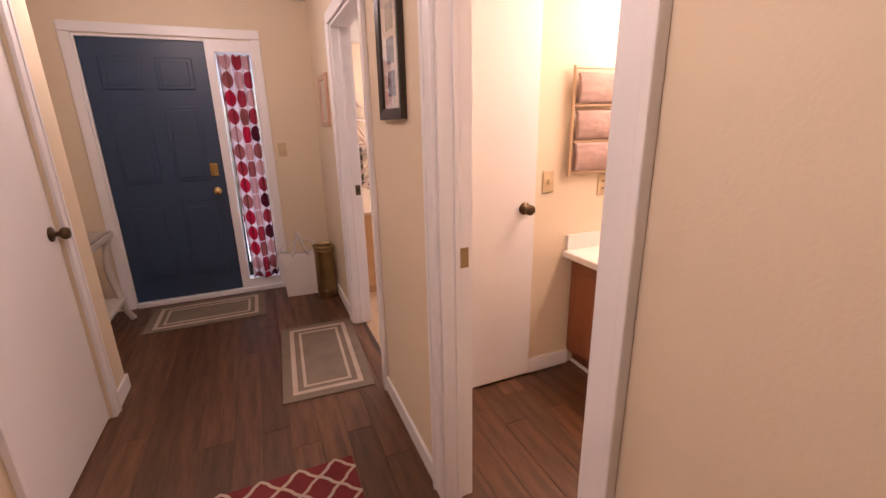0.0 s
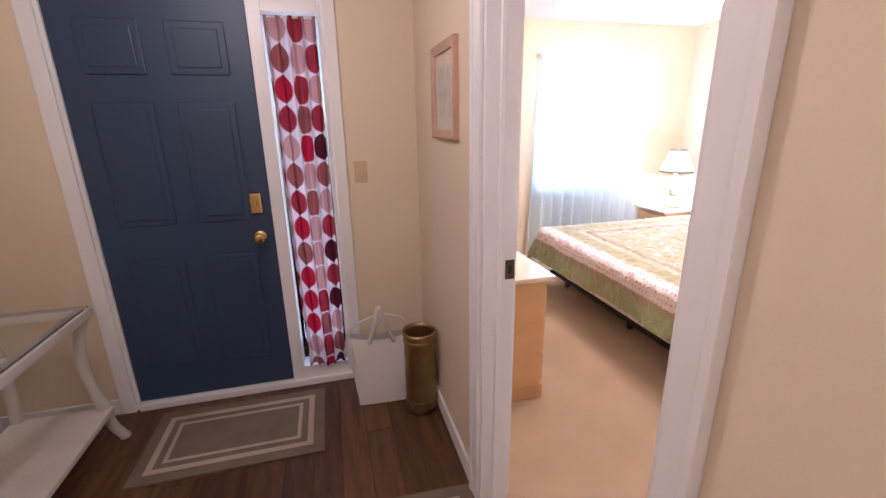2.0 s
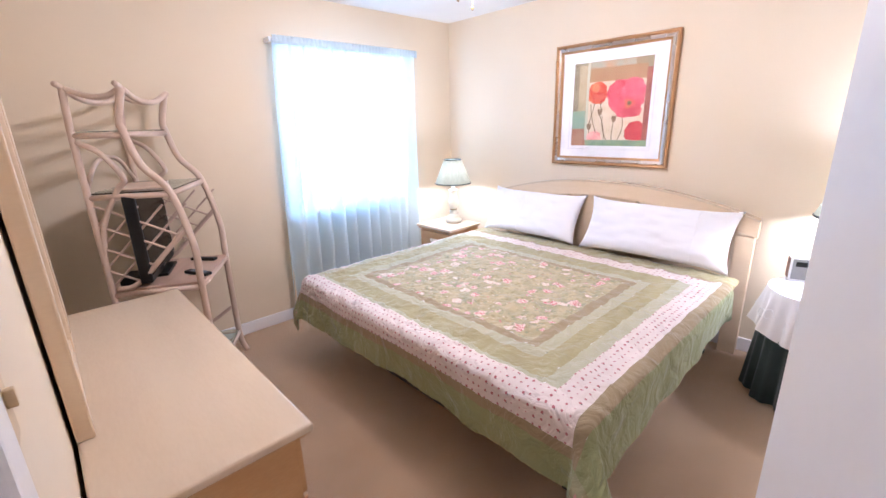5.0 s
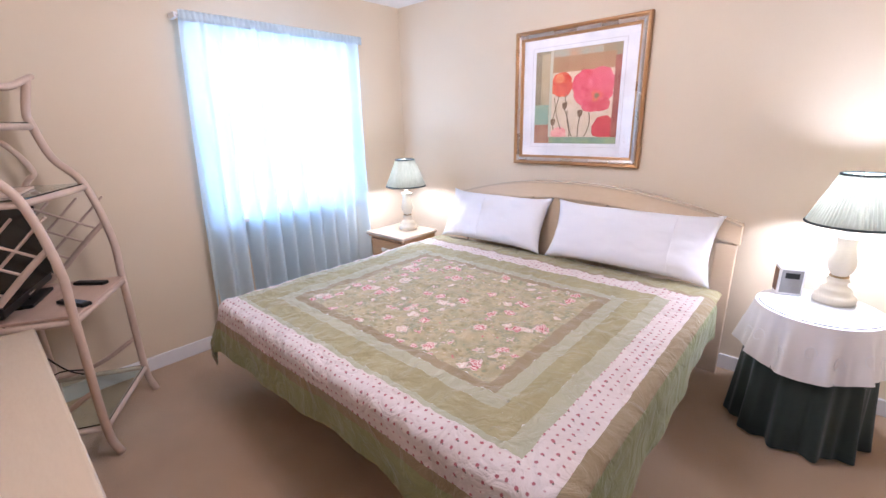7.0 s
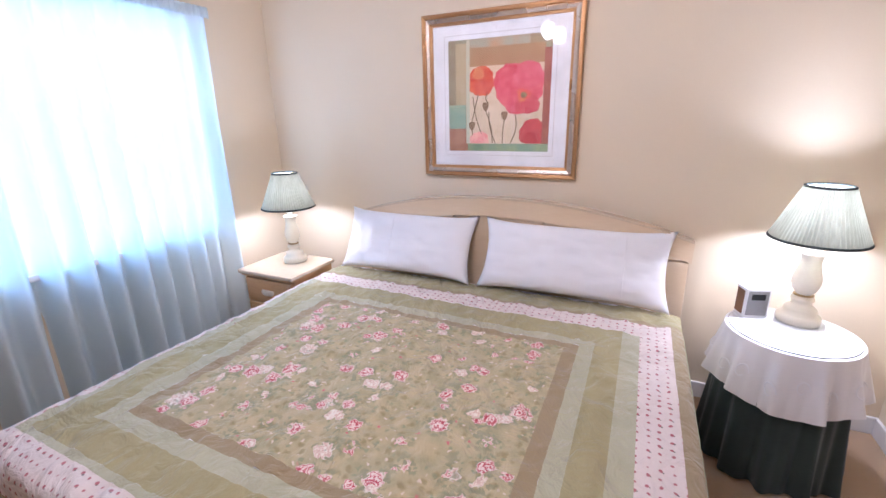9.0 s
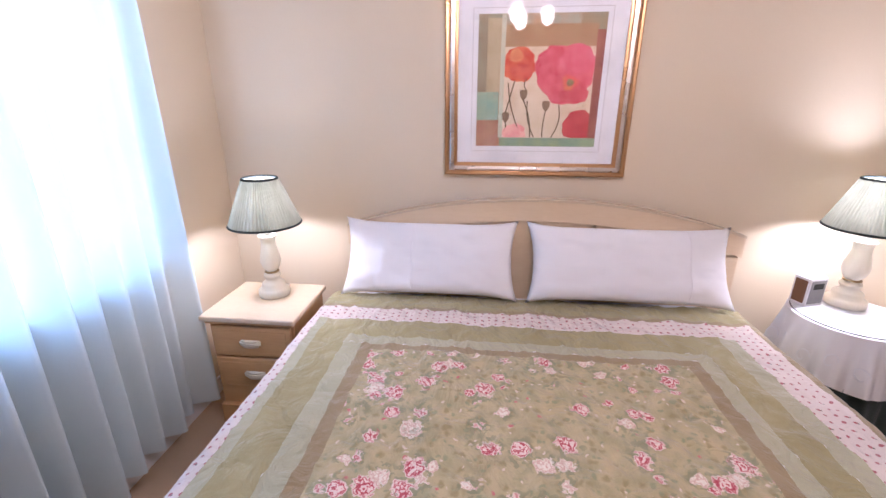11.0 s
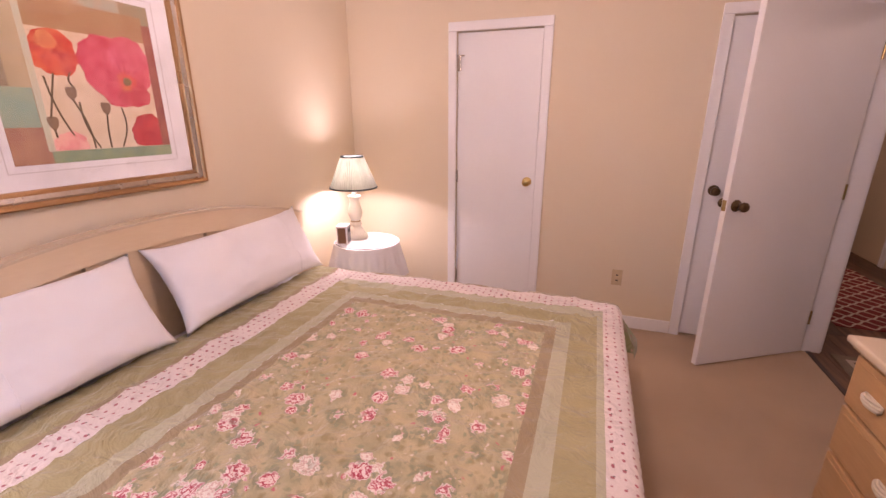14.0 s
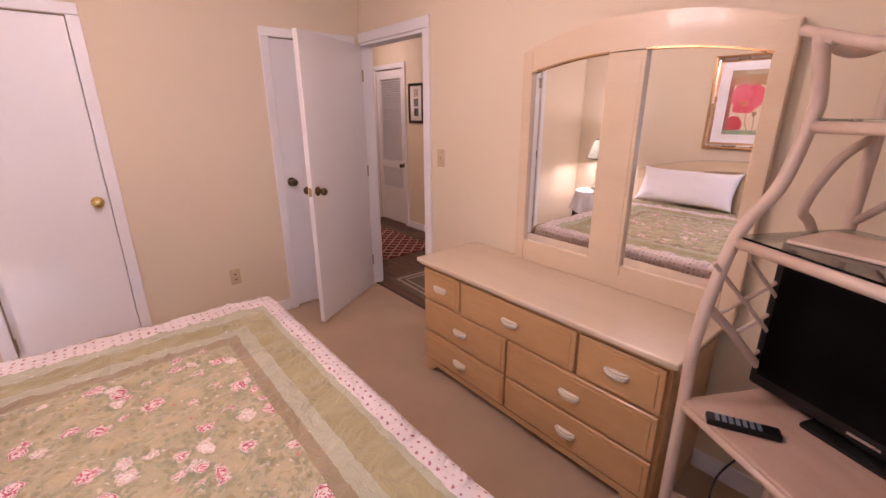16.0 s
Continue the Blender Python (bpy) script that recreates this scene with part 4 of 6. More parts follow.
def mitred(w, h, b, prof, x):
    """A mitred frame; prof lists (inset from the outer edge, depth)."""
    bm = bmesh.new()
    loops = [[bm.verts.new((x - d, s * (w / 2 - i), (i if t < 0 else h - i))) for s, t in ((-1, -1), (1, -1), (1, 1), (-1, 1))] for i, d in prof]
    for p, q in zip(loops, loops[1:]):
        for k in range(4):
            bm.faces.new((p[k], p[(k + 1) % 4], q[(k + 1) % 4], q[k]))
    return bm


part("outer_moulding", mitred(PW, PH, 0, [(0, 0.001), (0, 0.030), (0.006, 0.036), (0.016, 0.034), (0.022, 0.026)], 0), GOLD, pic)
part("middle_moulding", mitred(PW, PH, 0, [(0.022, 0.026), (0.030, 0.030), (0.046, 0.026)], 0), SILVER, pic, "silvered bevel")
part("inner_moulding", mitred(PW, PH, 0, [(0.046, 0.026), (0.050, 0.020), (0.060, 0.018), (0.062, 0.008)], 0), GOLD, pic)
part("mat_board", box(-0.007, -PW / 2 + 0.055, 0.055, -0.003, PW / 2 - 0.055, PH - 0.055), material("white_mat_board", (0.82, 0.80, 0.81), 0.9, fine=400, bump=0.05), pic)
AY, AZ0, AZ1 = 0.290, 0.144, 0.737
BEVEL = material("mat_bevel", (0.60, 0.56, 0.55), 0.8)
for y0, y1, z0, z1 in ((-AY - 0.026, AY + 0.026, AZ0 - 0.026, AZ0 - 0.023), (-AY - 0.026, AY + 0.026, AZ1 + 0.023, AZ1 + 0.026), (-AY - 0.026, -AY - 0.023, AZ0 - 0.023, AZ1 + 0.023), (AY + 0.023, AY + 0.026, AZ0 - 0.023, AZ1 + 0.023)):
    part("mat_line", box(-0.0078, y0, z0, -0.0068, y1, z1), BEVEL, pic)


def art(name, y0, y1, z0, z1, lift, color, c2, scale=14):
    part(name, box(-0.0072 - lift, y0, z0, -0.0066, y1, z1), material(name + "_ink", color, 0.8, color2=c2, scale=scale, fine=120, mix=0.5, bump=0.02), pic)


def at_uv(u, v):
    """A point of the print from its left edge and its foot, as parts of its width and height."""
    return AY - 2 * AY * u, AZ0 + (AZ1 - AZ0) * v


def patch_uv(name, u0, u1, v0, v1, lift, color, c2, scale=14):
    (ya, za), (yb, zb) = at_uv(u0, v0), at_uv(u1, v1)
    art(name, yb, ya, za, zb, lift, color, c2, scale)


patch_uv("print_ground", 0, 1, 0, 1, 0.0004, (0.36, 0.22, 0.115), (0.28, 0.30, 0.20), 7)
patch_uv("print_band", 0.22, 0.94, 0.765, 0.925, 0.0008, (0.42, 0.27, 0.14), (0.36, 0.19, 0.09), 9)
patch_uv("print_sky", 0.22, 0.80, 0.925, 1.0, 0.0008, (0.38, 0.37, 0.28), (0.50, 0.30, 0.17), 12)
patch_uv("print_rail", 0.0, 0.075, 0.42, 1.0, 0.0010, (0.27, 0.20, 0.12), (0.33, 0.29, 0.19), 12)
patch_uv("print_side", 0.075, 0.185, 0.43, 0.97, 0.0012, (0.50, 0.40, 0.25), (0.42, 0.33, 0.19))
patch_uv("print_stripe", 0.185, 0.22, 0.07, 1.0, 0.0013, (0.50, 0.53, 0.40), (0.56, 0.50, 0.36))
patch_uv("print_teal", 0.0, 0.18, 0.21, 0.43, 0.0014, (0.24, 0.37, 0.29), (0.36, 0.42, 0.28))
patch_uv("print_rust", 0.0, 0.20, 0.0, 0.21, 0.0012, (0.36, 0.17, 0.11), (0.46, 0.28, 0.17))
patch_uv("print_edge", 0.935, 1.0, 0.07, 0.88, 0.0012, (0.26, 0.07, 0.055), (0.36, 0.13, 0.09))
patch_uv("print_foot", 0.20, 1.0, 0.0, 0.07, 0.0016, (0.20, 0.31, 0.21), (0.32, 0.38, 0.20))
patch_uv("print_cream", 0.22, 0.935, 0.07, 0.765, 0.0010, (0.70, 0.58, 0.43), (0.62, 0.49, 0.33))


def poppy(u, v, r, color, c2, lift, squash=0.92, vmax=0.9, name="poppy_bloom", wave=1.0):
    y, z = at_uv(u, v)
    (ya, za), (yb, zb) = at_uv(0.222, 0.072), at_uv(0.936, vmax)
    bm = bmesh.new()
    c = bm.verts.new((-0.0088 - lift, min(max(y, yb), ya), min(max(z, za), zb)))
    ring_ = []
    for k in range(48):
        a = k * math.pi / 24
        rr = r * (1 + wave * (0.06 * math.sin(3 * a + z * 40) + 0.035 * math.sin(8 * a + y * 60) + 0.02 * math.sin(15 * a)))
        ring_.append(bm.verts.new((-0.0088 - lift, min(max(y + rr * math.cos(a), yb), ya), min(max(z + rr * squash * math.sin(a), za), zb))))
    for k in range(48):
        bm.faces.new((c, ring_[k], ring_[(k + 1) % 48]))
    part(name, bm, material("poppy_ink", color, 0.8, color2=c2, scale=26, mix=0.7, bump=0.0), pic)


def streaks(u, v, r0, r1, n, color, lift, squash=0.92, arc=(0, 6.28)):
    y, z = at_uv(u, v)
    m = material("streak_ink", color, 0.8)
    for k in range(n):
        a = arc[0] + (arc[1] - arc[0]) * k / n
        q = r1 * (0.7 + 0.3 * math.sin(k * 2.4))
        part("petal_streak", tube([(-0.0088 - lift, y + t * math.cos(a + 0.15 * t / r1), z + squash * t * math.sin(a + 0.15 * t / r1)) for t in (r0, (r0 + q) / 2, q)], 0.0016, 4), m, pic)


poppy(0.33, 0.635, 0.082, (0.56, 0.055, 0.03), (0.66, 0.14, 0.06), 0.0002, 0.95, 0.765)
poppy(0.36, 0.585, 0.055, (0.50, 0.05, 0.04), (0.62, 0.12, 0.07), 0.0004, 0.6, 0.765)
streaks(0.32, 0.69, 0.030, 0.070, 11, (0.44, 0.04, 0.03), 0.0008, 0.9, (3.0, 6.6))
poppy(0.31, 0.70, 0.033, (0.72, 0.30, 0.12), (0.60, 0.18, 0.08), 0.0009, 0.9, 0.765, "poppy_heart")
poppy(0.71, 0.565, 0.136, (0.58, 0.065, 0.10), (0.66, 0.14, 0.17), 0.0004, 0.97, 0.80)
poppy(0.60, 0.63, 0.075, (0.64, 0.12, 0.16), (0.56, 0.06, 0.09), 0.0006, 1.1, 0.80)
poppy(0.80, 0.67, 0.080, (0.66, 0.15, 0.20), (0.60, 0.09, 0.13), 0.0007, 0.8, 0.80)
poppy(0.79, 0.42, 0.068, (0.52, 0.05, 0.07), (0.60, 0.11, 0.13), 0.0007, 0.75, 0.80)
streaks(0.755, 0.50, 0.036, 0.095, 17, (0.50, 0.05, 0.09), 0.0009)
poppy(0.755, 0.50, 0.037, (0.60, 0.20, 0.07), (0.66, 0.10, 0.09), 0.0010, 0.9, 0.8, "poppy_heart", 2.5)
poppy(0.755, 0.50, 0.017, (0.16, 0.12, 0.06), (0.26, 0.20, 0.09), 0.0012, 0.9, 0.8, "poppy_heart")
poppy(0.86, 0.17, 0.082, (0.42, 0.03, 0.045), (0.54, 0.07, 0.07), 0.0004, 0.85)
poppy(0.32, 0.105, 0.060, (0.74, 0.27, 0.26), (0.80, 0.42, 0.36), 0.0004, 0.75)
STEM = material("stem_ink", (0.17, 0.12, 0.065), 0.8)
POD = material("pod_ink", (0.24, 0.15, 0.085), 0.8)
for (u0, v0), (u1, v1), bend, pod in (((0.255, 0.50), (0.345, 0.16), 0.01, 0), ((0.31, 0.52), (0.24, 0.26), 0.0, 0), ((0.405, 0.53), (0.41, 0.44), 0.012, 0), ((0.385, 0.375), (0.455, 0.075), -0.012, 1), ((0.42, 0.36), (0.49, 0.075), 0.014, 0), ((0.575, 0.29), (0.56, 0.075), 0.004, 1), ((0.68, 0.33), (0.635, 0.075), -0.018, 0), ((0.245, 0.20), (0.25, 0.15), 0.0, 1)):
    (ya, za), (yb, zb) = at_uv(u0, v0), at_uv(u1, v1)
    part("stem", tube([(-0.0087, ya + (yb - ya) * k / 8 + bend * math.sin(k / 8 * 3.1), za + (zb - za) * k / 8) for k in range(9)], 0.0030, 5), STEM, pic)
    if pod:
        part("seed_pod", moved(lathe([(0.004, 0), (0.015, 0.014), (0.019, 0.032), (0.017, 0.043), (0.012, 0.046)], 14), Matrix.Translation((-0.009, ya, za - 0.004)) @ Matrix.Diagonal((0.05, 1, 1, 1))), POD, pic)
GLAZE = glass("picture_glass", (0.98, 0.98, 0.98))
pg = part("glazing", box(-0.0125, -PW / 2 + 0.058, 0.058, -0.0105, PW / 2 - 0.058, PH - 0.058), GLAZE, pic, "clear picture glass")
pg.visible_shadow = False

# ---- ceiling light of the bedroom ----
GLOBE = glow("lit_frosted_globe", (1.0, 0.86, 0.70), 9.0)
FANGLOBE = glow("lit_clear_globe", (1.0, 0.86, 0.72), 26.0)
ceil_light = thing("ceiling_light", FAN[0], FAN[1], TOP, "brass ceiling light with three lit frosted globes and pull chains", "ceiling light")
part("canopy", lathe([(0.065, 0), (0.065, -0.015), (0.045, -0.045), (0.015, -0.055)], 24), BRASS, ceil_light, smooth=True)
part("stem", tube([(0, 0, -0.05), (0, 0, -0.13)], 0.012), BRASS, ceil_light)
part("hub", lathe([(0.02, -0.125), (0.05, -0.14), (0.055, -0.165), (0.04, -0.19), (0.012, -0.205)], 24), BRASS, ceil_light, smooth=True)
for k in range(3):
    a = radians(40 + 120 * k)
    c, s = math.cos(a), math.sin(a)
    arm = part("arm", tube(spline([(0.04 * c, 0.04 * s, -0.16), (0.09 * c, 0.09 * s, -0.185), (0.13 * c, 0.13 * s, -0.17), (0.15 * c, 0.15 * s, -0.185)]), 0.007, 8), BRASS, ceil_light, smooth=True)
    g = part("globe", lathe([(0.022, -0.185), (0.040, -0.200), (0.052, -0.225), (0.055, -0.245), (0.048, -0.272), (0.030, -0.290), (0.008, -0.296)], 20), FANGLOBE, ceil_light, "lit frosted glass globe", True)
    g.visible_shadow = False
    g.matrix_basis = pose(0.15 * c, 0.15 * s, 0)
for dx, dy, z in ((0.16, 0.19, -0.30), (0.20, 0.13, -0.345)):
    part("pull_chain", tube([(0.02, 0.02, -0.20), (dx, dy, z * 0.75), (dx, dy, z)], 0.0015, 6), BRASS, ceil_light)
    part("chain_pull", moved(lathe([(0.002, 0.012), (0.007, 0.004), (0.008, -0.004), (0.003, -0.012)], 12), Matrix.Translation((dx, dy, z - 0.01))), BRASS, ceil_light, smooth=True)

# ---- hall floor of dark planks ----
def plank_material(name, c1, c2):
    m = material(name, c1, 0.42, color2=c2, scale=5, stretch=(5, 0.45, 1), fine=26, bump=0.05, mix=0.6)
    n, l = m.node_tree.nodes, m.node_tree.links
    b = n["Principled BSDF"]
    col = b.inputs["Base Color"].links[0].from_socket
    oi = n.new("ShaderNodeObjectInfo")
    hv = n.new("ShaderNodeHueSaturation")
    mr = n.new("ShaderNodeMapRange")
    mr.inputs["To Min"].default_value, mr.inputs["To Max"].default_value = 0.68, 1.35
    l.new(oi.outputs["Random"], mr.inputs["Value"])
    l.new(mr.outputs[0], hv.inputs["Value"])
    l.new(col, hv.inputs["Color"])
    l.new(hv.outputs[0], b.inputs["Base Color"])
    return m


DARKWOOD = plank_material("dark_walnut_plank", (0.135, 0.060, 0.026), (0.066, 0.028, 0.012))
BASEWOOD = material("dark_underlay", (0.02, 0.012, 0.008), 0.8)
floor_hall = structure("floor_hall", box(-0.95, -2.3, -0.10, ROOM - 0.05, FRONT + 0.05, -0.004), BASEWOOD)
floor_bath = structure("floor_bathroom", box(ROOM - 0.049, 0.1, -0.10, 3.15, 2.04, -0.004), BASEWOOD)
structure("door_threshold", box(ROOM - 0.062, BED_DOOR[0] + 0.018, 0.0, ROOM - 0.035, BED_DOOR[1] - 0.018, 0.006, 0.002), material("dark_threshold", (0.05, 0.028, 0.018), 0.45))

# ---- hall: front door, sidelight, other doors ----
fd = structure("door_1", box(-0.215, FRONT + 0.012, 0.045, 0.585, FRONT + 0.052, 2.07, 0.003), NAVY, "navy six-panel front door, closed")
for cx in (-0.215 + 0.225, 0.585 - 0.225):
    for z0, z1 in ((1.72, 1.95), (1.02, 1.60), (0.22, 0.84)):
        for inset, d in ((0.0, 0.007), (0.03, 0.013)):
            w = 0.125 - inset
            part("panel_mould" if d < 0.01 else "raised_panel", box(cx - w, FRONT + 0.012 - d, z0 + inset, cx + w, FRONT + 0.0125, z1 - inset, 0.006), NAVY, fd)
part("deadbolt_plate", box(0.484, FRONT + 0.003, 1.045, 0.544, FRONT + 0.013, 1.155, 0.008), POLISHED, fd)
part("deadbolt_turn", box(0.507, FRONT - 0.018, 1.085, 0.521, FRONT + 0.004, 1.12, 0.004), POLISHED, fd)
knob(fd, pose(0.515, FRONT + 0.012, 0.925, 90, 0, 0), POLISHED)
for a in (box(-0.250, FRONT + 0.002, 0, -0.217, FRONT + 0.11, 2.09, 0.003), box(0.587, FRONT + 0.002, 0, 0.652, FRONT + 0.11, 2.09, 0.003), box(0.905, FRONT + 0.002, 0, 0.940, FRONT + 0.11, 2.09, 0.003), box(-0.217, FRONT + 0.002, 2.073, 0.587, FRONT + 0.11, 2.09, 0.002), box(0.652, FRONT + 0.002, 2.0, 0.905, FRONT + 0.11, 2.09, 0.003), box(0.652, FRONT + 0.002, 0.03, 0.905, FRONT + 0.11, 0.12, 0.003)):
    structure("front_door_frame", a, WHITE)
structure("door_sill", box(-0.217, FRONT - 0.02, 0.0, 0.94, FRONT + 0.11, 0.040, 0.006), WHITE)
sl = structure("window_2", box(0.652, FRONT + 0.075, 0.12, 0.905, FRONT + 0.081, 2.0), GLASS)
sl.visible_shadow = False
structure("front_casing", box(-0.300, FRONT - 0.018, 0, -0.232, FRONT, 2.095, 0.006), WHITE)
structure("front_casing", box(0.925, FRONT - 0.018, 0, 0.990, FRONT, 2.095, 0.006), WHITE)
structure("front_casing", box(-0.300, FRONT - 0.018, 2.096, 0.990, FRONT, 2.165, 0.006), WHITE)


def dot_cloth():
    m = bpy.data.materials.new("polka_dot_cloth")
    m.use_nodes = True
    n, l = m.node_tree.nodes, m.node_tree.links
    b = n["Principled BSDF"]
    b.inputs["Roughness"].default_value = 0.9
    co = n.new("ShaderNodeTexCoord")
    mp = n.new("ShaderNodeMapping")
    mp.inputs["Scale"].default_value = (8.7, 7.15, 0)
    mp.inputs["Location"].default_value = (0.22, 0.1, 0.0)
    l.new(co.outputs["UV"], mp.inputs["Vector"])
    v = n.new("ShaderNodeTexVoronoi")
    v.inputs["Scale"].default_value, v.inputs["Randomness"].default_value = 1.0, 0.0
    l.new(mp.outputs[0], v.inputs["Vector"])
    sep = n.new("ShaderNodeSeparateColor")
    l.new(v.outputs["Color"], sep.inputs[0])
    ramp = n.new("ShaderNodeValToRGB")
    ramp.color_ramp.interpolation = "CONSTANT"
    e = ramp.color_ramp.elements
    e[0].color, e[1].position, e[1].color = (0.34, 0.008, 0.025, 1), 0.25, (0.06, 0.005, 0.012, 1)
    for p, c in ((0.42, (0.24, 0.06, 0.055, 1)), (0.62, (0.44, 0.22, 0.21, 1)), (0.82, (0.26, 0.02, 0.03, 1))):
        k = e.new(p)
        k.color = c
    l.new(sep.outputs[0], ramp.inputs[0])
    mr = n.new("ShaderNodeMapRange")
    mr.inputs["From Min"].default_value, mr.inputs["From Max"].default_value = 0.50, 0.46
    l.new(v.outputs["Distance"], mr.inputs["Value"])
    mx = n.new("ShaderNodeMix")
    mx.data_type = "RGBA"
    mx.inputs["A"].default_value = (0.62, 0.51, 0.54, 1)
    l.new(mr.outputs[0], mx.inputs["Factor"])
    l.new(ramp.outputs[0], mx.inputs["B"])
    l.new(mx.outputs["Result"], b.inputs["Base Color"])
    t = n.new("ShaderNodeBsdfTranslucent")
    l.new(mx.outputs["Result"], t.inputs["Color"])
    ms = n.new("ShaderNodeMixShader")
    ms.inputs[0].default_value = 0.5
    l.new(b.outputs[0], ms.inputs[1])
    l.new(t.outputs[0], ms.inputs[2])
    l.new(ms.outputs[0], n["Material Output"].inputs["Surface"])
    return m


dc = thing("sidelight_curtain", 0.78, FRONT - 0.006, 0.13, "red and maroon polka dot curtain on the front door sidelight", "curtain")


def gathered(width, height, full, seed):
    """A narrow curtain gathered on its rod; the cloth's own measure, in metres, goes into its UV map."""
    bm = bmesh.new()
    uv = bm.loops.layers.uv.verify()
    nu, nv = 90, 60

    def place(u, v):
        wave = u * 6.28 * 4.5 + 0.9 * math.sin(v * 2.1 + seed) + 0.5 * math.sin(v * 5.3)
        x = (u - 0.5) * (width - 0.035 * (1 - v)) + 0.012 * (1 - v) + 0.006 * math.cos(wave)
        return (x, -0.019 - 0.014 * math.sin(wave) - 0.004 * math.sin(2.3 * wave + v * 4), v * height + 0.012 * (1 - v) * math.sin(u * 9))
    g = [[(bm.verts.new(place(i / nu, j / nv)), (i / nu * full, j / nv * height)) for j in range(nv + 1)] for i in range(nu + 1)]
    for i in range(nu):
        for j in range(nv):
            q = (g[i][j], g[i + 1][j], g[i + 1][j + 1], g[i][j + 1])
            for loop, (_, c) in zip(bm.faces.new([p for p, _ in q]).loops, q):
                loop[uv].uv = c
    return bm


part("panel", gathered(0.247, 1.85, 0.36, 0.6), dot_cloth(), dc, smooth=True)
part("rod", tube([(-0.125, -0.01, 1.845), (0.125, -0.01, 1.845)], 0.005, 8), WHITE, dc)

casing_x("bath_casing", HALL, -1, *BATH_DOOR, 2.035)
jamb_x(*BATH_DOOR, 2.035)
structure("strike_plate", box(1.44, BATH_DOOR[1] - 0.0195, 0.965, 1.472, BATH_DOOR[1] - 0.0175, 1.035, 0.001), BRASS)
base_x(HALL, -1, BATH_DOOR[1] + 0.072, BED_DOOR[0] - 0.072)
base_x(HALL, -1, BED_DOOR[1] + 0.072, FRONT - 0.015)
base_y(FRONT, -1, 0.992, HALL)
base_y(FRONT, -1, -0.84, -0.302)
base_x(LEFT, 1, SIDE_DOOR[1] + 0.062, 2.86)
base_y(2.86, 1, -0.84, LEFT + 0.014)
base_x(LEFT, 1, LOUVER[1] + 0.062, SIDE_DOOR[0] - 0.062)
base_x(-0.84, 1, 2.86, FRONT)

side_door = thing("side_door", LEFT, SIDE_DOOR[0], 0, "white flush hall door, closed, with an aged bronze knob", "door")
part("slab", box(-0.05, 0.004, 0.01, -0.015, 0.776, 2.03, 0.003), WHITE, side_door)
knob(side_door, pose(-0.015, 0.715, 1.0, 0, 90, 0))
casing_x("side_casing", LEFT, 1, *SIDE_DOOR, 2.04, 0.06)
casing_x("louver_casing", LEFT, 1, *LOUVER, 2.06, 0.06)
louver = thing("louvered_door", LEFT, 0.43, 0, "white louvered closet door with a small knob, closed", "door")
for y in (-0.326, 0.246):
    part("stile", box(-0.045, y, 0.01, -0.012, y + 0.08, 2.05, 0.003), WHITE, louver)
for z0, z1 in ((0.01, 0.14), (0.42, 0.50), (0.78, 0.88), (1.94, 2.05)):
    part("rail", box(-0.044, -0.246, z0, -0.013, 0.246, z1, 0.003), WHITE, louver)
part("panel", box(-0.036, -0.246, 0.14, -0.021, 0.246, 0.42), WHITE, louver)
_sl = mesh_of(box(-0.019, -0.246, -0.003, 0.019, 0.246, 0.003, 0.001), "slat", WHITE)
for k in range(62):
    z = 0.517 + k * 0.0275 if k < 10 else 0.897 + (k - 10) * 0.0275
    if z > 1.93:
        continue
    sl_ = new("slat", _sl)
    sl_.parent = louver
    sl_.matrix_basis = pose(-0.028, 0, z, 0, 30, 0)
knob(louver, pose(-0.012, 0.285, 0.83, 0, 90, 0))


def framed(name, m, w, h, frame_mat, label, bars, fw=0.03, matc=(0.62, 0.55, 0.48)):
    """A small framed print; faces local x."""
    f = thing(name, 0, 0, 0, label, "picture")
    f.matrix_basis = m
    part("frame", mitred(w, h, 0, [(0, -0.001), (0, -0.02), (0.006, -0.024), (fw, -0.018), (fw + 0.002, -0.008)], 0), frame_mat, f)
    part("mat_board", box(0.003, -w / 2 + fw - 0.005, fw - 0.005, 0.007, w / 2 - fw + 0.005, h - fw + 0.005), material(name + "_mat", matc, 0.85), f)
    for y, z, a, b, c in bars:
        part("print", box(0.007, y - a, z - b, 0.0085, y + a, z + b), material(name + "_ink", c, 0.8, color2=tuple(q * 0.6 for q in c), scale=20, mix=0.7), f)
    g = part("glazing", box(0.011, -w / 2 + fw, fw, 0.0125, w / 2 - fw, h - fw), GLAZE, f)
    g.visible_shadow = False
    return f


FRAMEBLACK = material("black_frame", (0.018, 0.013, 0.010), 0.3, color2=(0.035, 0.022, 0.012), scale=10)
_bars = [(0, 0.13, 0.045, 0.045, (0.10, 0.11, 0.12)), (0, 0.245, 0.045, 0.045, (0.16, 0.17, 0.17)), (0, 0.36, 0.045, 0.045, (0.42, 0.36, 0.30))]
framed("hall_picture", pose(HALL, 1.838, 1.45, 0, 0, 180), 0.295, 0.52, FRAMEBLACK, "black framed print with three small grey images in the hall", _bars, 0.04, (0.70, 0.57, 0.46))
framed("hall_picture", pose(LEFT, 1.04, 1.39, 0, 0, 0), 0.30, 0.47, FRAMEBLACK, "black framed print beside the louvered door", _bars)
framed("wall_plaque", pose(HALL, 3.565, 1.425, 0, 0, 180), 0.34, 0.36, material("pink_wood_frame", (0.55, 0.34, 0.24), 0.45), "small print in a pale pink wooden frame by the front door", [(0, 0.18, 0.085, 0.095, (0.55, 0.50, 0.47))], 0.035, (0.62, 0.50, 0.42))

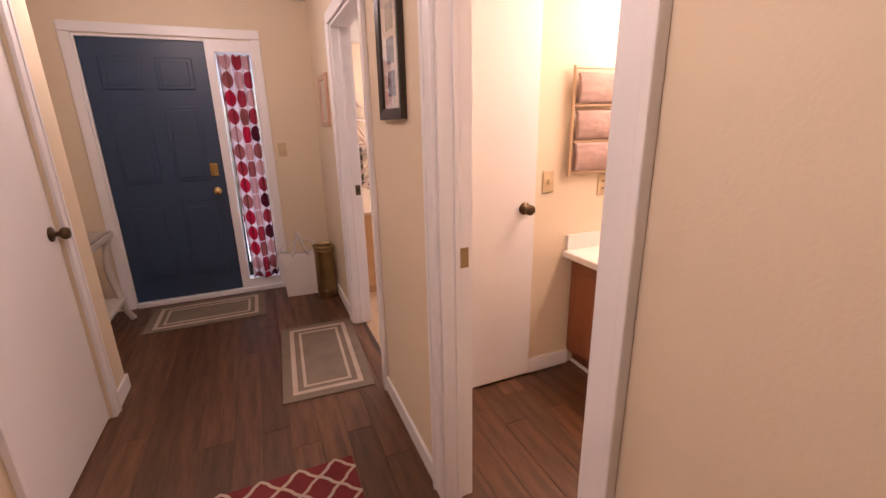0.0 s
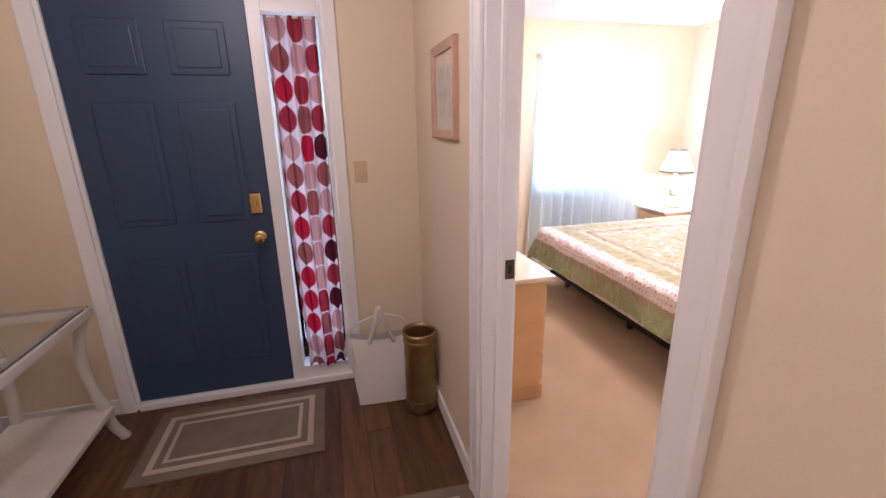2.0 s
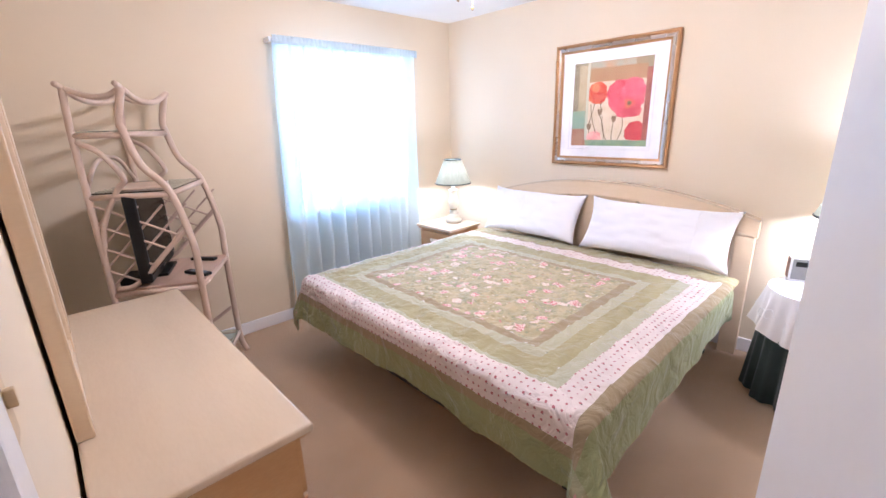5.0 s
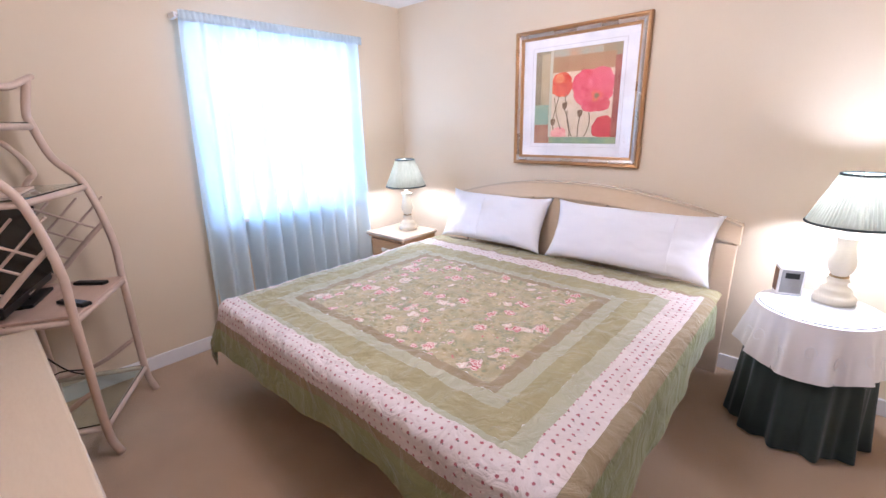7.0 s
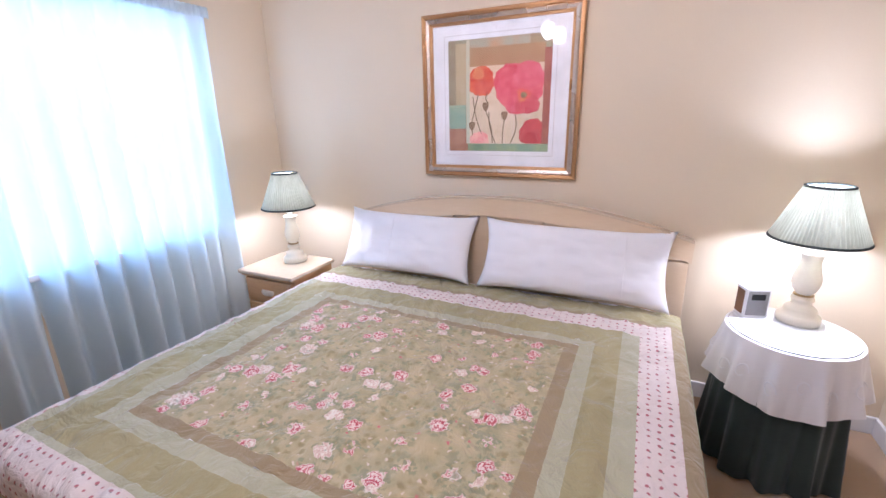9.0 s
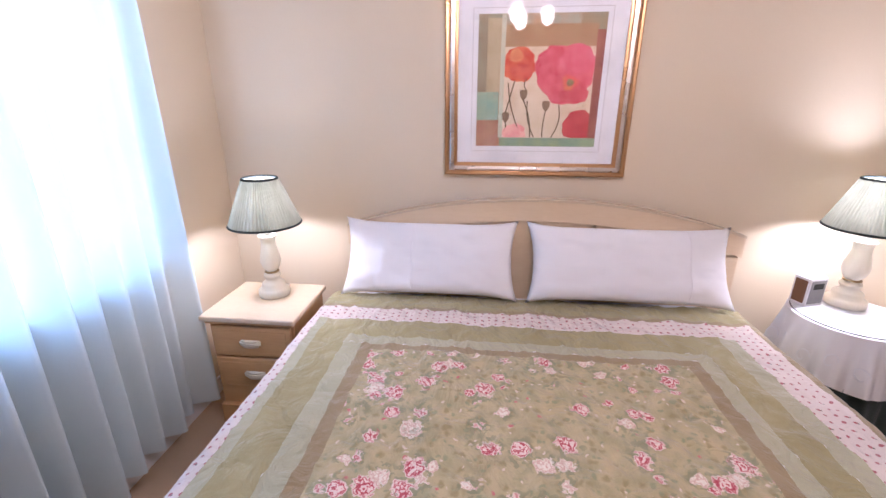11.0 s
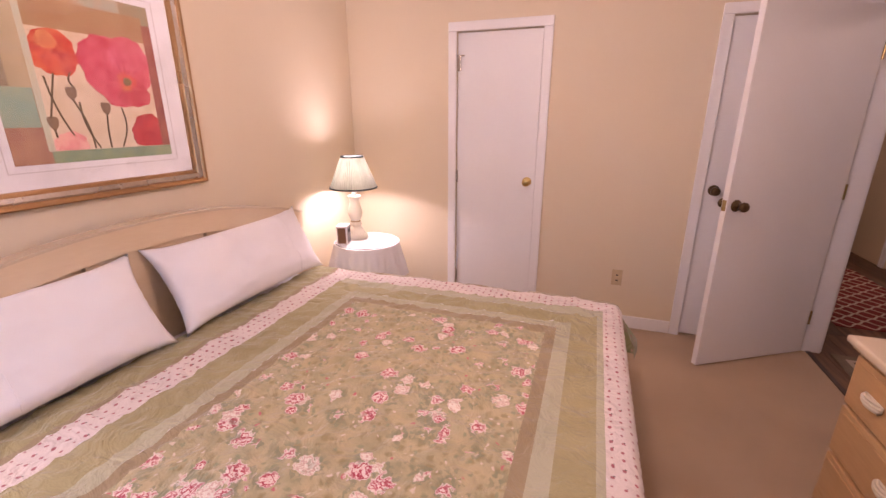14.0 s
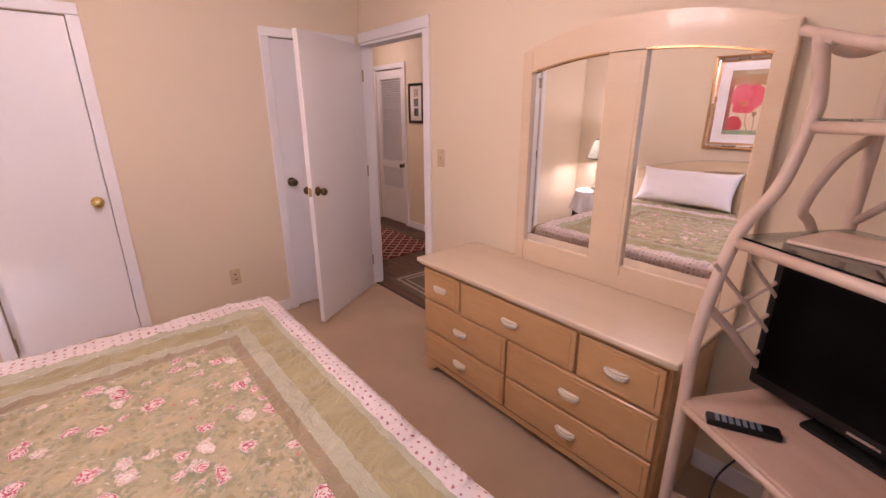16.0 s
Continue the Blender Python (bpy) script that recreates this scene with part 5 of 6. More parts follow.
# ---- rugs ----
MATTAN = material("taupe_mat", (0.21, 0.16, 0.115), 0.95, color2=(0.155, 0.115, 0.08), scale=8, fine=300, bump=0.5)
MATCREAM = material("cream_mat_band", (0.52, 0.42, 0.33), 0.95, color2=(0.42, 0.33, 0.25), scale=8, fine=300, bump=0.5)


def border_mat(x0, x1, y0, y1, label):
    r = thing("floor_mat", (x0 + x1) / 2, (y0 + y1) / 2, 0, label, "mat", "hall mats")
    w, h = (x1 - x0) / 2, (y1 - y0) / 2
    part("field", box(-w, -h, 0.0, w, h, 0.008, 0.003), MATTAN, r)
    for i, t in ((0.055, 0.028), (0.115, 0.018)):
        bm = bmesh.new()
        for a in ((-w + i, -h + i, w - i, -h + i + t), (-w + i, h - i - t, w - i, h - i), (-w + i, -h + i + t, -w + i + t, h - i - t), (w - i - t, -h + i + t, w - i, h - i - t)):
            box(a[0], a[1], 0.0075, a[2], a[3], 0.0092, bm=bm)
        part("band", bm, MATCREAM, r, "cream band")
    return r


border_mat(-0.08, 0.76, 3.595, 4.11, "taupe door mat with cream bands before the front door")
border_mat(0.835, 1.335, 2.305, 3.235, "taupe floor mat with cream bands before the bedroom door").rotation_euler.z = radians(-2.5)
RED = material("brick_red_rug", (0.20, 0.022, 0.022), 0.95, color2=(0.14, 0.016, 0.018), scale=8, fine=300, bump=0.5)
rug = thing("hall_rug", 0.70, 1.03, 0, "dark red rug with a cream trellis pattern in the hall", "rug")
part("field", box(-0.38, -0.77, 0, 0.38, 0.77, 0.009, 0.003), RED, rug)
for i in range(5):
    for j in range(11):
        cx, cy = -0.304 + i * 0.152, -0.70 + j * 0.14
        bm = bmesh.new()
        for s in (-1, 1):
            pts = [(0.076 * q, s * 0.070 * (1 - abs(q)) ** (0.75 if abs(q) < 0.5 else 1.2)) for q in [k / 6 - 1 for k in range(13)]]
            tube([(cx + a, cy + b, 0.0095) for a, b in pts], 0.009, 4, bm)
        bmesh.ops.scale(bm, vec=(1, 1, 0.25), verts=bm.verts, space=Matrix.Translation((0, 0, -0.0095)))
        part("trellis_loop", bm, MATCREAM, rug)

# ---- foyer things ----
WPAINT = material("white_table_paint", (0.62, 0.58, 0.53), 0.4, color2=(0.52, 0.47, 0.42), scale=6)
console = thing("console_table", -0.42, 3.51, 0, "white console table with glass top and lower shelf in the foyer", "table")
TX, TY, TH = 0.215, 0.47, 0.72
for a in ((-TX, -TY, TX, -TY + 0.05), (-TX, TY - 0.05, TX, TY), (-TX, -TY + 0.05, -TX + 0.05, TY - 0.05), (TX - 0.05, -TY + 0.05, TX, TY - 0.05)):
    part("top_rail", box(a[0], a[1], TH - 0.05, a[2], a[3], TH - 0.008, 0.006), WPAINT, console)
part("cross_bar", box(-TX + 0.05, -0.02, TH - 0.04, TX - 0.05, 0.02, TH - 0.012, 0.004), WPAINT, console)
gt = part("glass_top", box(-TX + 0.01, -TY + 0.01, TH - 0.008, TX - 0.01, TY - 0.01, TH, 0.002), GLASS, console, "clear glass top")
gt.visible_shadow = False
part("lower_shelf", box(-TX + 0.02, -TY + 0.03, 0.175, TX - 0.005, TY - 0.03, 0.20, 0.005), WPAINT, console)
for sx in (-1, 1):
    for sy in (-1, 1):
        x, y = sx * (TX - 0.03), sy * (TY - 0.035)
        part("leg", tube(spline([(x, y, TH - 0.05), (x * 0.86, y * 0.96, 0.58), (x * 0.80, y * 0.94, 0.42), (x * 0.92, y * 0.98, 0.22), (x * 1.0, y * 1.0, 0.10), (x * 1.16, y * 1.04, 0.02)]), lambda t: 0.026 - 0.008 * abs(t - 0.5), 10), WPAINT, console, smooth=True)
        part("foot", moved(lathe([(0.012, 0), (0.024, 0.008), (0.026, 0.022), (0.012, 0.034)], 12), Matrix.Translation((x * 1.16, y * 1.04, 0))), WPAINT, console, smooth=True)
fig = thing("brass_figurine", -0.47, 3.72, TH, "small aged brass ornament on the console table", "ornament")
part("body", lathe([(0.03, 0), (0.032, 0.01), (0.014, 0.02), (0.012, 0.05), (0.030, 0.075), (0.034, 0.10), (0.020, 0.13), (0.010, 0.16), (0.016, 0.175), (0.006, 0.19)], 20), BRASS, fig, smooth=True)
fig2 = thing("dark_bottle", -0.55, 3.58, TH, "small dark bottle on the console table", "bottle")
part("body", lathe([(0.022, 0), (0.028, 0.01), (0.026, 0.07), (0.012, 0.10), (0.009, 0.14), (0.011, 0.145)], 18), DARKBRASS, fig2, smooth=True)

st = thing("umbrella_stand", 1.275, 3.80, 0, "tall brass umbrella stand in the corner", "umbrella stand")
part("cylinder", lathe([(0.078, 0), (0.086, 0.004), (0.082, 0.03), (0.082, 0.43), (0.088, 0.445), (0.088, 0.46), (0.080, 0.46), (0.076, 0.44), (0.076, 0.02), (0.0, 0.018)], 40, False), BRASS, st, smooth=True)
for z in (0.05, 0.40):
    part("band", lathe([(0.0825, z), (0.0855, z + 0.006), (0.0855, z + 0.016), (0.0825, z + 0.022)], 40, False), BRASS, st, smooth=True)
CANVAS = material("white_canvas", (0.72, 0.68, 0.66), 0.85, color2=(0.66, 0.61, 0.58), scale=9, fine=300, bump=0.2)
bag = thing("tote_bag", 1.085, 3.955, 0, "white tote bag with upright handles on the floor", "bag", turn=-3)
bag.scale = (1.22, 1.22, 1.22)


def bag_side(u, v):
    a = u * 2 * math.pi
    e = 0.30
    cx, cy = math.copysign(abs(math.cos(a)) ** e, math.cos(a)), math.copysign(abs(math.sin(a)) ** e, math.sin(a))
    k = 0.92 + 0.12 * v
    return (0.125 * k * cx + 0.006 * math.sin(9 * v + 4 * a), (0.065 * (1 - 0.55 * v ** 2)) * cy, 0.004 + 0.30 * v + 0.02 * v * cx * cx)


part("body", sheet(64, 14, bag_side), CANVAS, bag, smooth=True)
part("base", box(-0.112, -0.056, 0.0, 0.112, 0.056, 0.006, 0.003), CANVAS, bag)
part("handle", tube(spline([(-0.05, -0.03, 0.29), (-0.015, -0.035, 0.40), (0.0, -0.035, 0.46), (0.018, -0.035, 0.40), (0.06, -0.03, 0.29)]), 0.009, 8), CANVAS, bag, smooth=True)
part("handle", tube(spline([(-0.16, 0.03, 0.20), (-0.13, 0.035, 0.33), (0.0, 0.04, 0.39), (0.11, 0.035, 0.36), (0.13, 0.03, 0.27)]), 0.006, 8), CANVAS, bag, smooth=True)

# ---- unseen dome lights added to light the hall, behind and over the walker ----
for x, y in ((0.65, 0.6), (0.45, 2.95)):
    dome = thing("added_dome_light", x, y, TOP, "unseen frosted dome light added to light the hall", "ceiling light", "hall ceiling lights")
    part("pan", lathe([(0.16, 0), (0.16, -0.02), (0.15, -0.025)], 32), BRASS, dome, smooth=True)
    dd = part("dome", lathe([(0.15, -0.025), (0.145, -0.06), (0.11, -0.10), (0.05, -0.125), (0.002, -0.13)], 32, False), GLOBE, dome, smooth=True)
    dd.visible_shadow = False

# ---- bathroom ----
CHERRY = material("reddish_oak", (0.30, 0.095, 0.030), 0.4, color2=(0.20, 0.055, 0.018), scale=4, stretch=(1, 3, 0.6), fine=40, bump=0.04, coat=0.2)
MARBLE = material("cultured_marble", (0.82, 0.78, 0.73), 0.25, color2=(0.77, 0.71, 0.64), scale=6, bump=0.01, coat=0.3)
van = thing("vanity", 2.73, 1.67, 0, "reddish oak vanity cabinet with two doors", "vanity")
_v = Matrix.Translation((-2.75, -1.67, 0))
part("body", moved(box(2.47, 1.31, 0.09, 3.050, 2.035, 0.565, 0.003), _v), CHERRY, van)
part("face_frame", moved(box(2.47, 1.31, 0.566, 2.49, 2.035, 0.694, 0.002), _v), CHERRY, van)
part("side_panel", moved(box(2.491, 1.31, 0.566, 3.050, 1.328, 0.694, 0.002), _v), CHERRY, van)
part("toe_kick", moved(box(2.52, 1.33, 0, 3.050, 2.035, 0.09), _v), CHERRY, van)
part("floor_trim", moved(box(2.506, 1.33, 0.0, 2.519, 2.035, 0.018, 0.003), _v), WHITE, van)
for y0, y1 in ((1.33, 1.665), (1.685, 2.02)):
    dr = part("door", moved(box(2.452, y0, 0.12, 2.470, y1, 0.67, 0.005), _v), CHERRY, van)
    part("door_panel", moved(box(2.447, y0 + 0.05, 0.17, 2.4525, y1 - 0.05, 0.62, 0.004), _v), CHERRY, dr)
ctr = thing("countertop", 2.725, 1.64, 0.695, "cream cultured marble vanity top with an oval basin", "countertop")


def basin(u, v):
    x, y = -0.345 + 0.655 * u, -0.358 + 0.753 * v
    r = math.hypot((x - 0.02) / 0.19, (y - 0.0) / 0.25)
    return (x, y, 0.036 - (0.12 * (1 - min(1, r) ** 2.5) if r < 1 else 0))


part("slab", sheet(50, 60, basin, 0.0), MARBLE, ctr, smooth=True)
part("front_edge", box(-0.350, -0.363, 0.0, -0.335, 0.395, 0.0355, 0.006), MARBLE, ctr)
part("side_edge", box(-0.335, -0.363, 0.0, 0.31, -0.348, 0.0355, 0.006), MARBLE, ctr)
part("backsplash", box(0.290, -0.358, 0.036, 0.311, 0.395, 0.125, 0.004), MARBLE, ctr)
part("side_splash", box(-0.33, 0.376, 0.036, 0.289, 0.396, 0.125, 0.004), MARBLE, ctr)
part("faucet", tube(spline([(0.22, 0, 0.036), (0.22, 0, 0.10), (0.17, 0, 0.125), (0.11, 0, 0.10)]), 0.012, 10), SILVER, ctr, smooth=True)
for y in (-0.08, 0.08):
    part("tap_handle", moved(lathe([(0.02, 0), (0.018, 0.03), (0.024, 0.04), (0.02, 0.055)], 16), Matrix.Translation((0.22, y, 0.036))), SILVER, ctr, smooth=True)
soap = thing("soap_bottle", 2.93, 1.80, 0.731, "clear soap bottle with a green cap beside the basin", "bottle")
part("bottle", lathe([(0.03, 0), (0.032, 0.005), (0.032, 0.09), (0.012, 0.11)], 20), glass("green_plastic", (0.7, 0.9, 0.6), 0.1), soap, smooth=True)
part("pump", tube([(0, 0, 0.11), (0, 0, 0.145), (-0.035, 0, 0.145)], 0.006), material("green_cap", (0.2, 0.4, 0.1), 0.4), soap)
tiss = thing("tissue_box", 2.93, 1.42, 0.731, "pale pink tissue box on the vanity", "tissue box")
part("carton", box(-0.05, -0.055, 0, 0.05, 0.055, 0.10, 0.004), material("tissue_carton", (0.70, 0.52, 0.48), 0.7, color2=(0.55, 0.62, 0.66), scale=25, mix=0.8), tiss)
part("tissue", sheet(8, 8, lambda u, v: ((u - 0.5) * 0.05, (v - 0.5) * 0.06, 0.10 + 0.05 * math.sin(3.1 * u) * math.sin(3.1 * v) + 0.01 * math.sin(9 * u))), SHEET, tiss, smooth=True)
cup = thing("folded_cloth", 2.80, 1.345, 0.7315, "pale blue folded washcloth on the vanity", "cloth")
part("cloth", box(-0.08, -0.05, 0, 0.08, 0.05, 0.025, 0.010, seg=3), material("pale_blue_terry", (0.60, 0.68, 0.72), 0.95, fine=300, bump=0.5), cup)
bm_ = thing("vanity_mirror", 3.035, 1.62, 0.845, "wide vanity mirror in a thin cream frame", "mirror")
part("mirror_glass", box(-0.008, -0.39, 0.02, -0.002, 0.39, 1.05), MIRROR, bm_)
for a in ((-0.41, 0, 0.41, 0.022), (-0.41, 1.048, 0.41, 1.07), (-0.41, 0.022, -0.388, 1.048), (0.388, 0.022, 0.41, 1.048)):
    part("frame", box(-0.016, a[0], a[1], -0.001, a[2], a[3], 0.003), CREAM, bm_)
bar = thing("vanity_light", 3.035, 1.57, 2.02, "brass vanity light bar with three lit globes above the mirror", "wall light")
part("back_plate", box(-0.03, -0.35, -0.05, 0.0, 0.35, 0.05, 0.006), BRASS, bar)
for k in range(3):
    g = part("globe", moved(lathe([(0.02, -0.055), (0.045, -0.035), (0.055, 0), (0.045, 0.035), (0.01, 0.055)], 18), Matrix.Translation((-0.155, -0.22 + 0.22 * k, 0))), GLOBE, bar, "lit globe", True)
    g.visible_shadow = False
    part("socket", tube([(-0.03, -0.22 + 0.22 * k, 0), (-0.10, -0.22 + 0.22 * k, 0)], 0.02), BRASS, bar)

TOWEL = material("mauve_towel", (0.48, 0.33, 0.28), 0.97, color2=(0.40, 0.26, 0.22), scale=10, fine=260, bump=0.8)
rack = thing("wall_towel_rack", 2.53, 2.04, 1.145, "wooden wall rack holding three folded mauve towels", "towel rack")
LIGHTWOOD = material("pale_rack_wood", (0.60, 0.42, 0.26), 0.5)
for s in (-0.165, 0.165):
    part("side_bar", tube([(s, -0.03, 0.0), (s, -0.03, 0.55)], 0.009), LIGHTWOOD, rack)
for z in (0.02, 0.18, 0.36, 0.54):
    part("rung", tube([(-0.165, -0.03, z), (0.165, -0.03, z)], 0.007), LIGHTWOOD, rack)
for z in (0.03, 0.19, 0.37):
    tw = thing("folded_towel", 2.53, 2.012, 1.145 + z, "folded mauve towel on the wall rack", "towel", "towels on the rack")
    part("terry", sheet(20, 24, lambda u, v: ((u - 0.5) * 0.295, -0.010 - 0.020 * abs(math.sin(v * math.pi)) ** 0.5 - 0.004 * noise.noise(Vector((u * 8, v * 8, z))), v * 0.145), 0.012), TOWEL, tw, smooth=True)
plate("light_switch", pose(2.255, 2.04, 1.125, *FACE_NY), "almond light switch beside the bathroom closet door")
plate("wall_outlet", pose(2.625, 2.04, 1.085, *FACE_NY), "almond wall outlet under the towel rack", "outlet")
lin = thing("linen_door", 1.60, 2.04, 0, "white flush bathroom closet door, closed, with a bronze knob", "door")
part("slab", box(0, -0.022, 0.012, 0.565, -0.002, 2.03, 0.003), WHITE, lin)
knob(lin, pose(0.50, -0.022, 1.0, 90, 0, 0))
base_y(2.04, -1, 2.17, 2.453)
bdoor = thing("bathroom_door", 1.497, 0.722, 0, "white flush bathroom door, open against the wall", "door", turn=-6)
part("slab", box(0.0, -0.0175, 0.012, 0.70, 0.0175, 2.02, 0.003), WHITE, bdoor)
knob(bdoor, pose(0.63, 0.0175, 1.0, -90, 0, 0))
knob(bdoor, pose(0.63, -0.0175, 1.0, 90, 0, 0))
tp = thing("toilet_paper_holder", 2.62, 1.308, 0.575, "white toilet paper roll on a holder on the vanity side", "toilet paper")
part("roll", moved(lathe([(0.020, -0.05), (0.056, -0.05), (0.058, -0.045), (0.058, 0.045), (0.056, 0.05), (0.020, 0.05), (0.020, -0.05)], 32, False), pose(0, -0.065, 0, 0, 90, 0)), SHEET, tp, smooth=True)
part("core", tube([(-0.07, -0.065, 0), (0.07, -0.065, 0)], 0.012), DARKBRASS, tp)
for s in (-0.07, 0.07):
    part("arm", box(s - 0.006, -0.075, -0.012, s + 0.006, 0.0, 0.012, 0.003), LIGHTWOOD, tp)
bin_ = thing("waste_bin", 2.80, 1.13, 0, "small white lidded bin beside the vanity", "bin")
part("tub", sheet(40, 6, lambda u, v: ((0.10 + 0.02 * v) * math.copysign(abs(math.cos(u * 6.2832)) ** 0.4, math.cos(u * 6.2832)), (0.10 + 0.02 * v) * math.copysign(abs(math.sin(u * 6.2832)) ** 0.4, math.sin(u * 6.2832)), 0.002 + 0.30 * v)), WHITE, bin_, smooth=True)
part("lid", box(-0.125, -0.125, 0.30, 0.125, 0.125, 0.335, 0.012, seg=3), WHITE, bin_)

# ---- rattan etagere with the television, set askew in the corner ----
et = thing("rattan_etagere", 2.094, 5.179, 0, "whitewashed rattan etagere with glass shelves, set across the corner", "shelf", turn=-30)
# local x is the front, local y runs along the shelf's width
EW, ED = 0.54, 0.42
Z1, Z2, Z3, Z4 = 0.695, 1.205, 1.50, 1.70


def cane(name, pts, r=0.016, steps=6, parent=None):
    return part(name, tube(spline(pts, steps), r, 10), RATTAN, parent or et, smooth=True)


for y in (0.0, EW):
    cane("front_post", [(0.03, y, 0), (0.0, y, 0.15), (0.0, y, Z1), (0.0, y, 0.92), (-0.06, y, Z2), (-0.16, y, 1.34), (-0.205, y, Z3), (-0.21, y, 1.56), (-0.175, y, Z4)], 0.018)
    cane("back_post", [(-ED - 0.01, y, 0), (-ED, y, 0.15), (-ED, y, Z1), (-ED, y, Z2), (-ED, y, Z3), (-ED + 0.01, y, Z4)], 0.016)
    cane("side_scroll", [(-ED, y, 0.86), (-ED + 0.04, y, 1.06), (-ED + 0.13, y, Z2 + 0.02), (-ED + 0.17, y, 1.28), (-ED + 0.10, y, 1.40), (-ED + 0.01, y, 1.46)], 0.013)
    cane("side_brace", [(-0.005, y, 1.02), (-0.10, y, 0.93), (-0.29, y, 0.74), (-ED + 0.03, y, Z1 + 0.02)], 0.013)
    cane("top_scroll", [(-0.175, y, Z4), (-0.24, y, Z4 - 0.035), (-0.32, y, Z4 - 0.035), (-ED + 0.01, y, Z4)], 0.013)
    cane("low_brace", [(-0.01, y, 0.34), (-0.20, y, 0.22), (-ED + 0.01, y, 0.16)], 0.012)
    for z0 in (0.82, 0.94, 1.06, 1.16):
        s1 = (z0 - 1.23) / 1.46
        part("lattice_rod", tube([(-ED, y, z0), (s1, y, z0 - 0.5 * (s1 + ED))], 0.006, 8), RATTAN, et)
    for z0 in (0.72, 0.83, 0.94, 1.05):
        part("lattice_rod", tube([(-ED, y + 0.009, z0), (-ED + 1.14 - z0, y + 0.009, 1.14)], 0.006, 8), RATTAN, et)
for z, f, b in ((Z1, 0.0, -ED), (Z2, -0.06, -ED), (Z3, -0.205, -ED), (0.16, 0.0, -ED)):
    for x in (f, b):
        part("shelf_rail", tube([(x, 0.0, z - 0.012), (x, EW, z - 0.012)], 0.015, 10), RATTAN, et, smooth=True)
    for y in (0.0, EW):
        part("shelf_rail", tube([(f, y, z - 0.012), (b, y, z - 0.012)], 0.014, 10), RATTAN, et, smooth=True)
    if z in (Z2, Z3, 0.16):
        p = part("glass_shelf", box(b + 0.005, 0.006, z + 0.003, f + 0.004, EW - 0.006, z + 0.009, 0.001), glass("green_edged_glass_%d" % round(z * 100), (0.80, 0.93, 0.88)), et, "green-edged glass shelf")
        p.visible_shadow = False
part("wood_shelf", box(-ED + 0.005, 0.006, Z1 + 0.002, 0.012, EW - 0.006, Z1 + 0.016, 0.004), material("pink_washed_wood", (0.58, 0.40, 0.30), 0.45, color2=(0.48, 0.31, 0.22), scale=4, stretch=(5, 0.8, 1)), et, "pinkish wooden shelf")
for x in (-0.175, -ED + 0.01):
    cane("top_rail", [(x, 0.0, Z4), (x, EW * 0.3, Z4 - 0.045), (x, EW * 0.7, Z4 - 0.045), (x, EW, Z4)], 0.014)
    cane("scroll_tip", [(x, -0.05, Z4 + 0.015), (x, 0.0, Z4), (x, 0.04, Z4 - 0.02)], 0.013)
    cane("scroll_tip", [(x, EW + 0.05, Z4 + 0.015), (x, EW, Z4), (x, EW - 0.04, Z4 - 0.02)], 0.013)
cane("back_arch", [(-ED, 0.0, Z2 + 0.02), (-ED, EW * 0.25, Z2 + 0.14), (-ED, EW * 0.5, Z2 + 0.17), (-ED, EW * 0.75, Z2 + 0.14), (-ED, EW, Z2 + 0.02)], 0.011)


def on_et(x, y, z, turn=0.0):
    return et.matrix_basis @ pose(x, y, z, 0, 0, turn)


tv = thing("television", 0, 0, 0, "black flat television on the etagere's wooden shelf, switched off", "television")
tv.matrix_basis = on_et(-0.275, EW * 0.5 + 0.02, Z1 + 0.0165, 8)
part("stand_base", box(-0.07, -0.13, 0, 0.045, 0.13, 0.016, 0.007), BLACK, tv)
part("neck", box(-0.03, -0.04, 0.017, 0.01, 0.04, 0.08, 0.006), BLACK, tv)
part("housing", box(-0.045, -0.305, 0.022, 0.012, 0.285, 0.485, 0.012, seg=3), BLACK, tv)
part("screen", box(0.0115, -0.282, 0.062, 0.0135, 0.262, 0.462, 0.0), SCREEN, tv)
part("maker_mark", box(0.012, -0.045, 0.038, 0.0132, 0.025, 0.045), SILVER, tv)
rem = thing("remote_control", 0, 0, 0, "black remote control with grey buttons on the wooden shelf", "remote")
rem.matrix_basis = on_et(-0.055, 0.15, Z1 + 0.0165, 55)
part("body", box(-0.022, -0.085, 0, 0.022, 0.085, 0.018, 0.007, seg=3), BLACK, rem)
GREYKEY = material("grey_key", (0.20, 0.24, 0.30), 0.5)
for i in range(7):
    for j in range(3):
        part("button", box(-0.015 + j * 0.011, -0.065 + i * 0.016, 0.0178, -0.007 + j * 0.011, -0.055 + i * 0.016, 0.0205, 0.001), GREYKEY, rem)
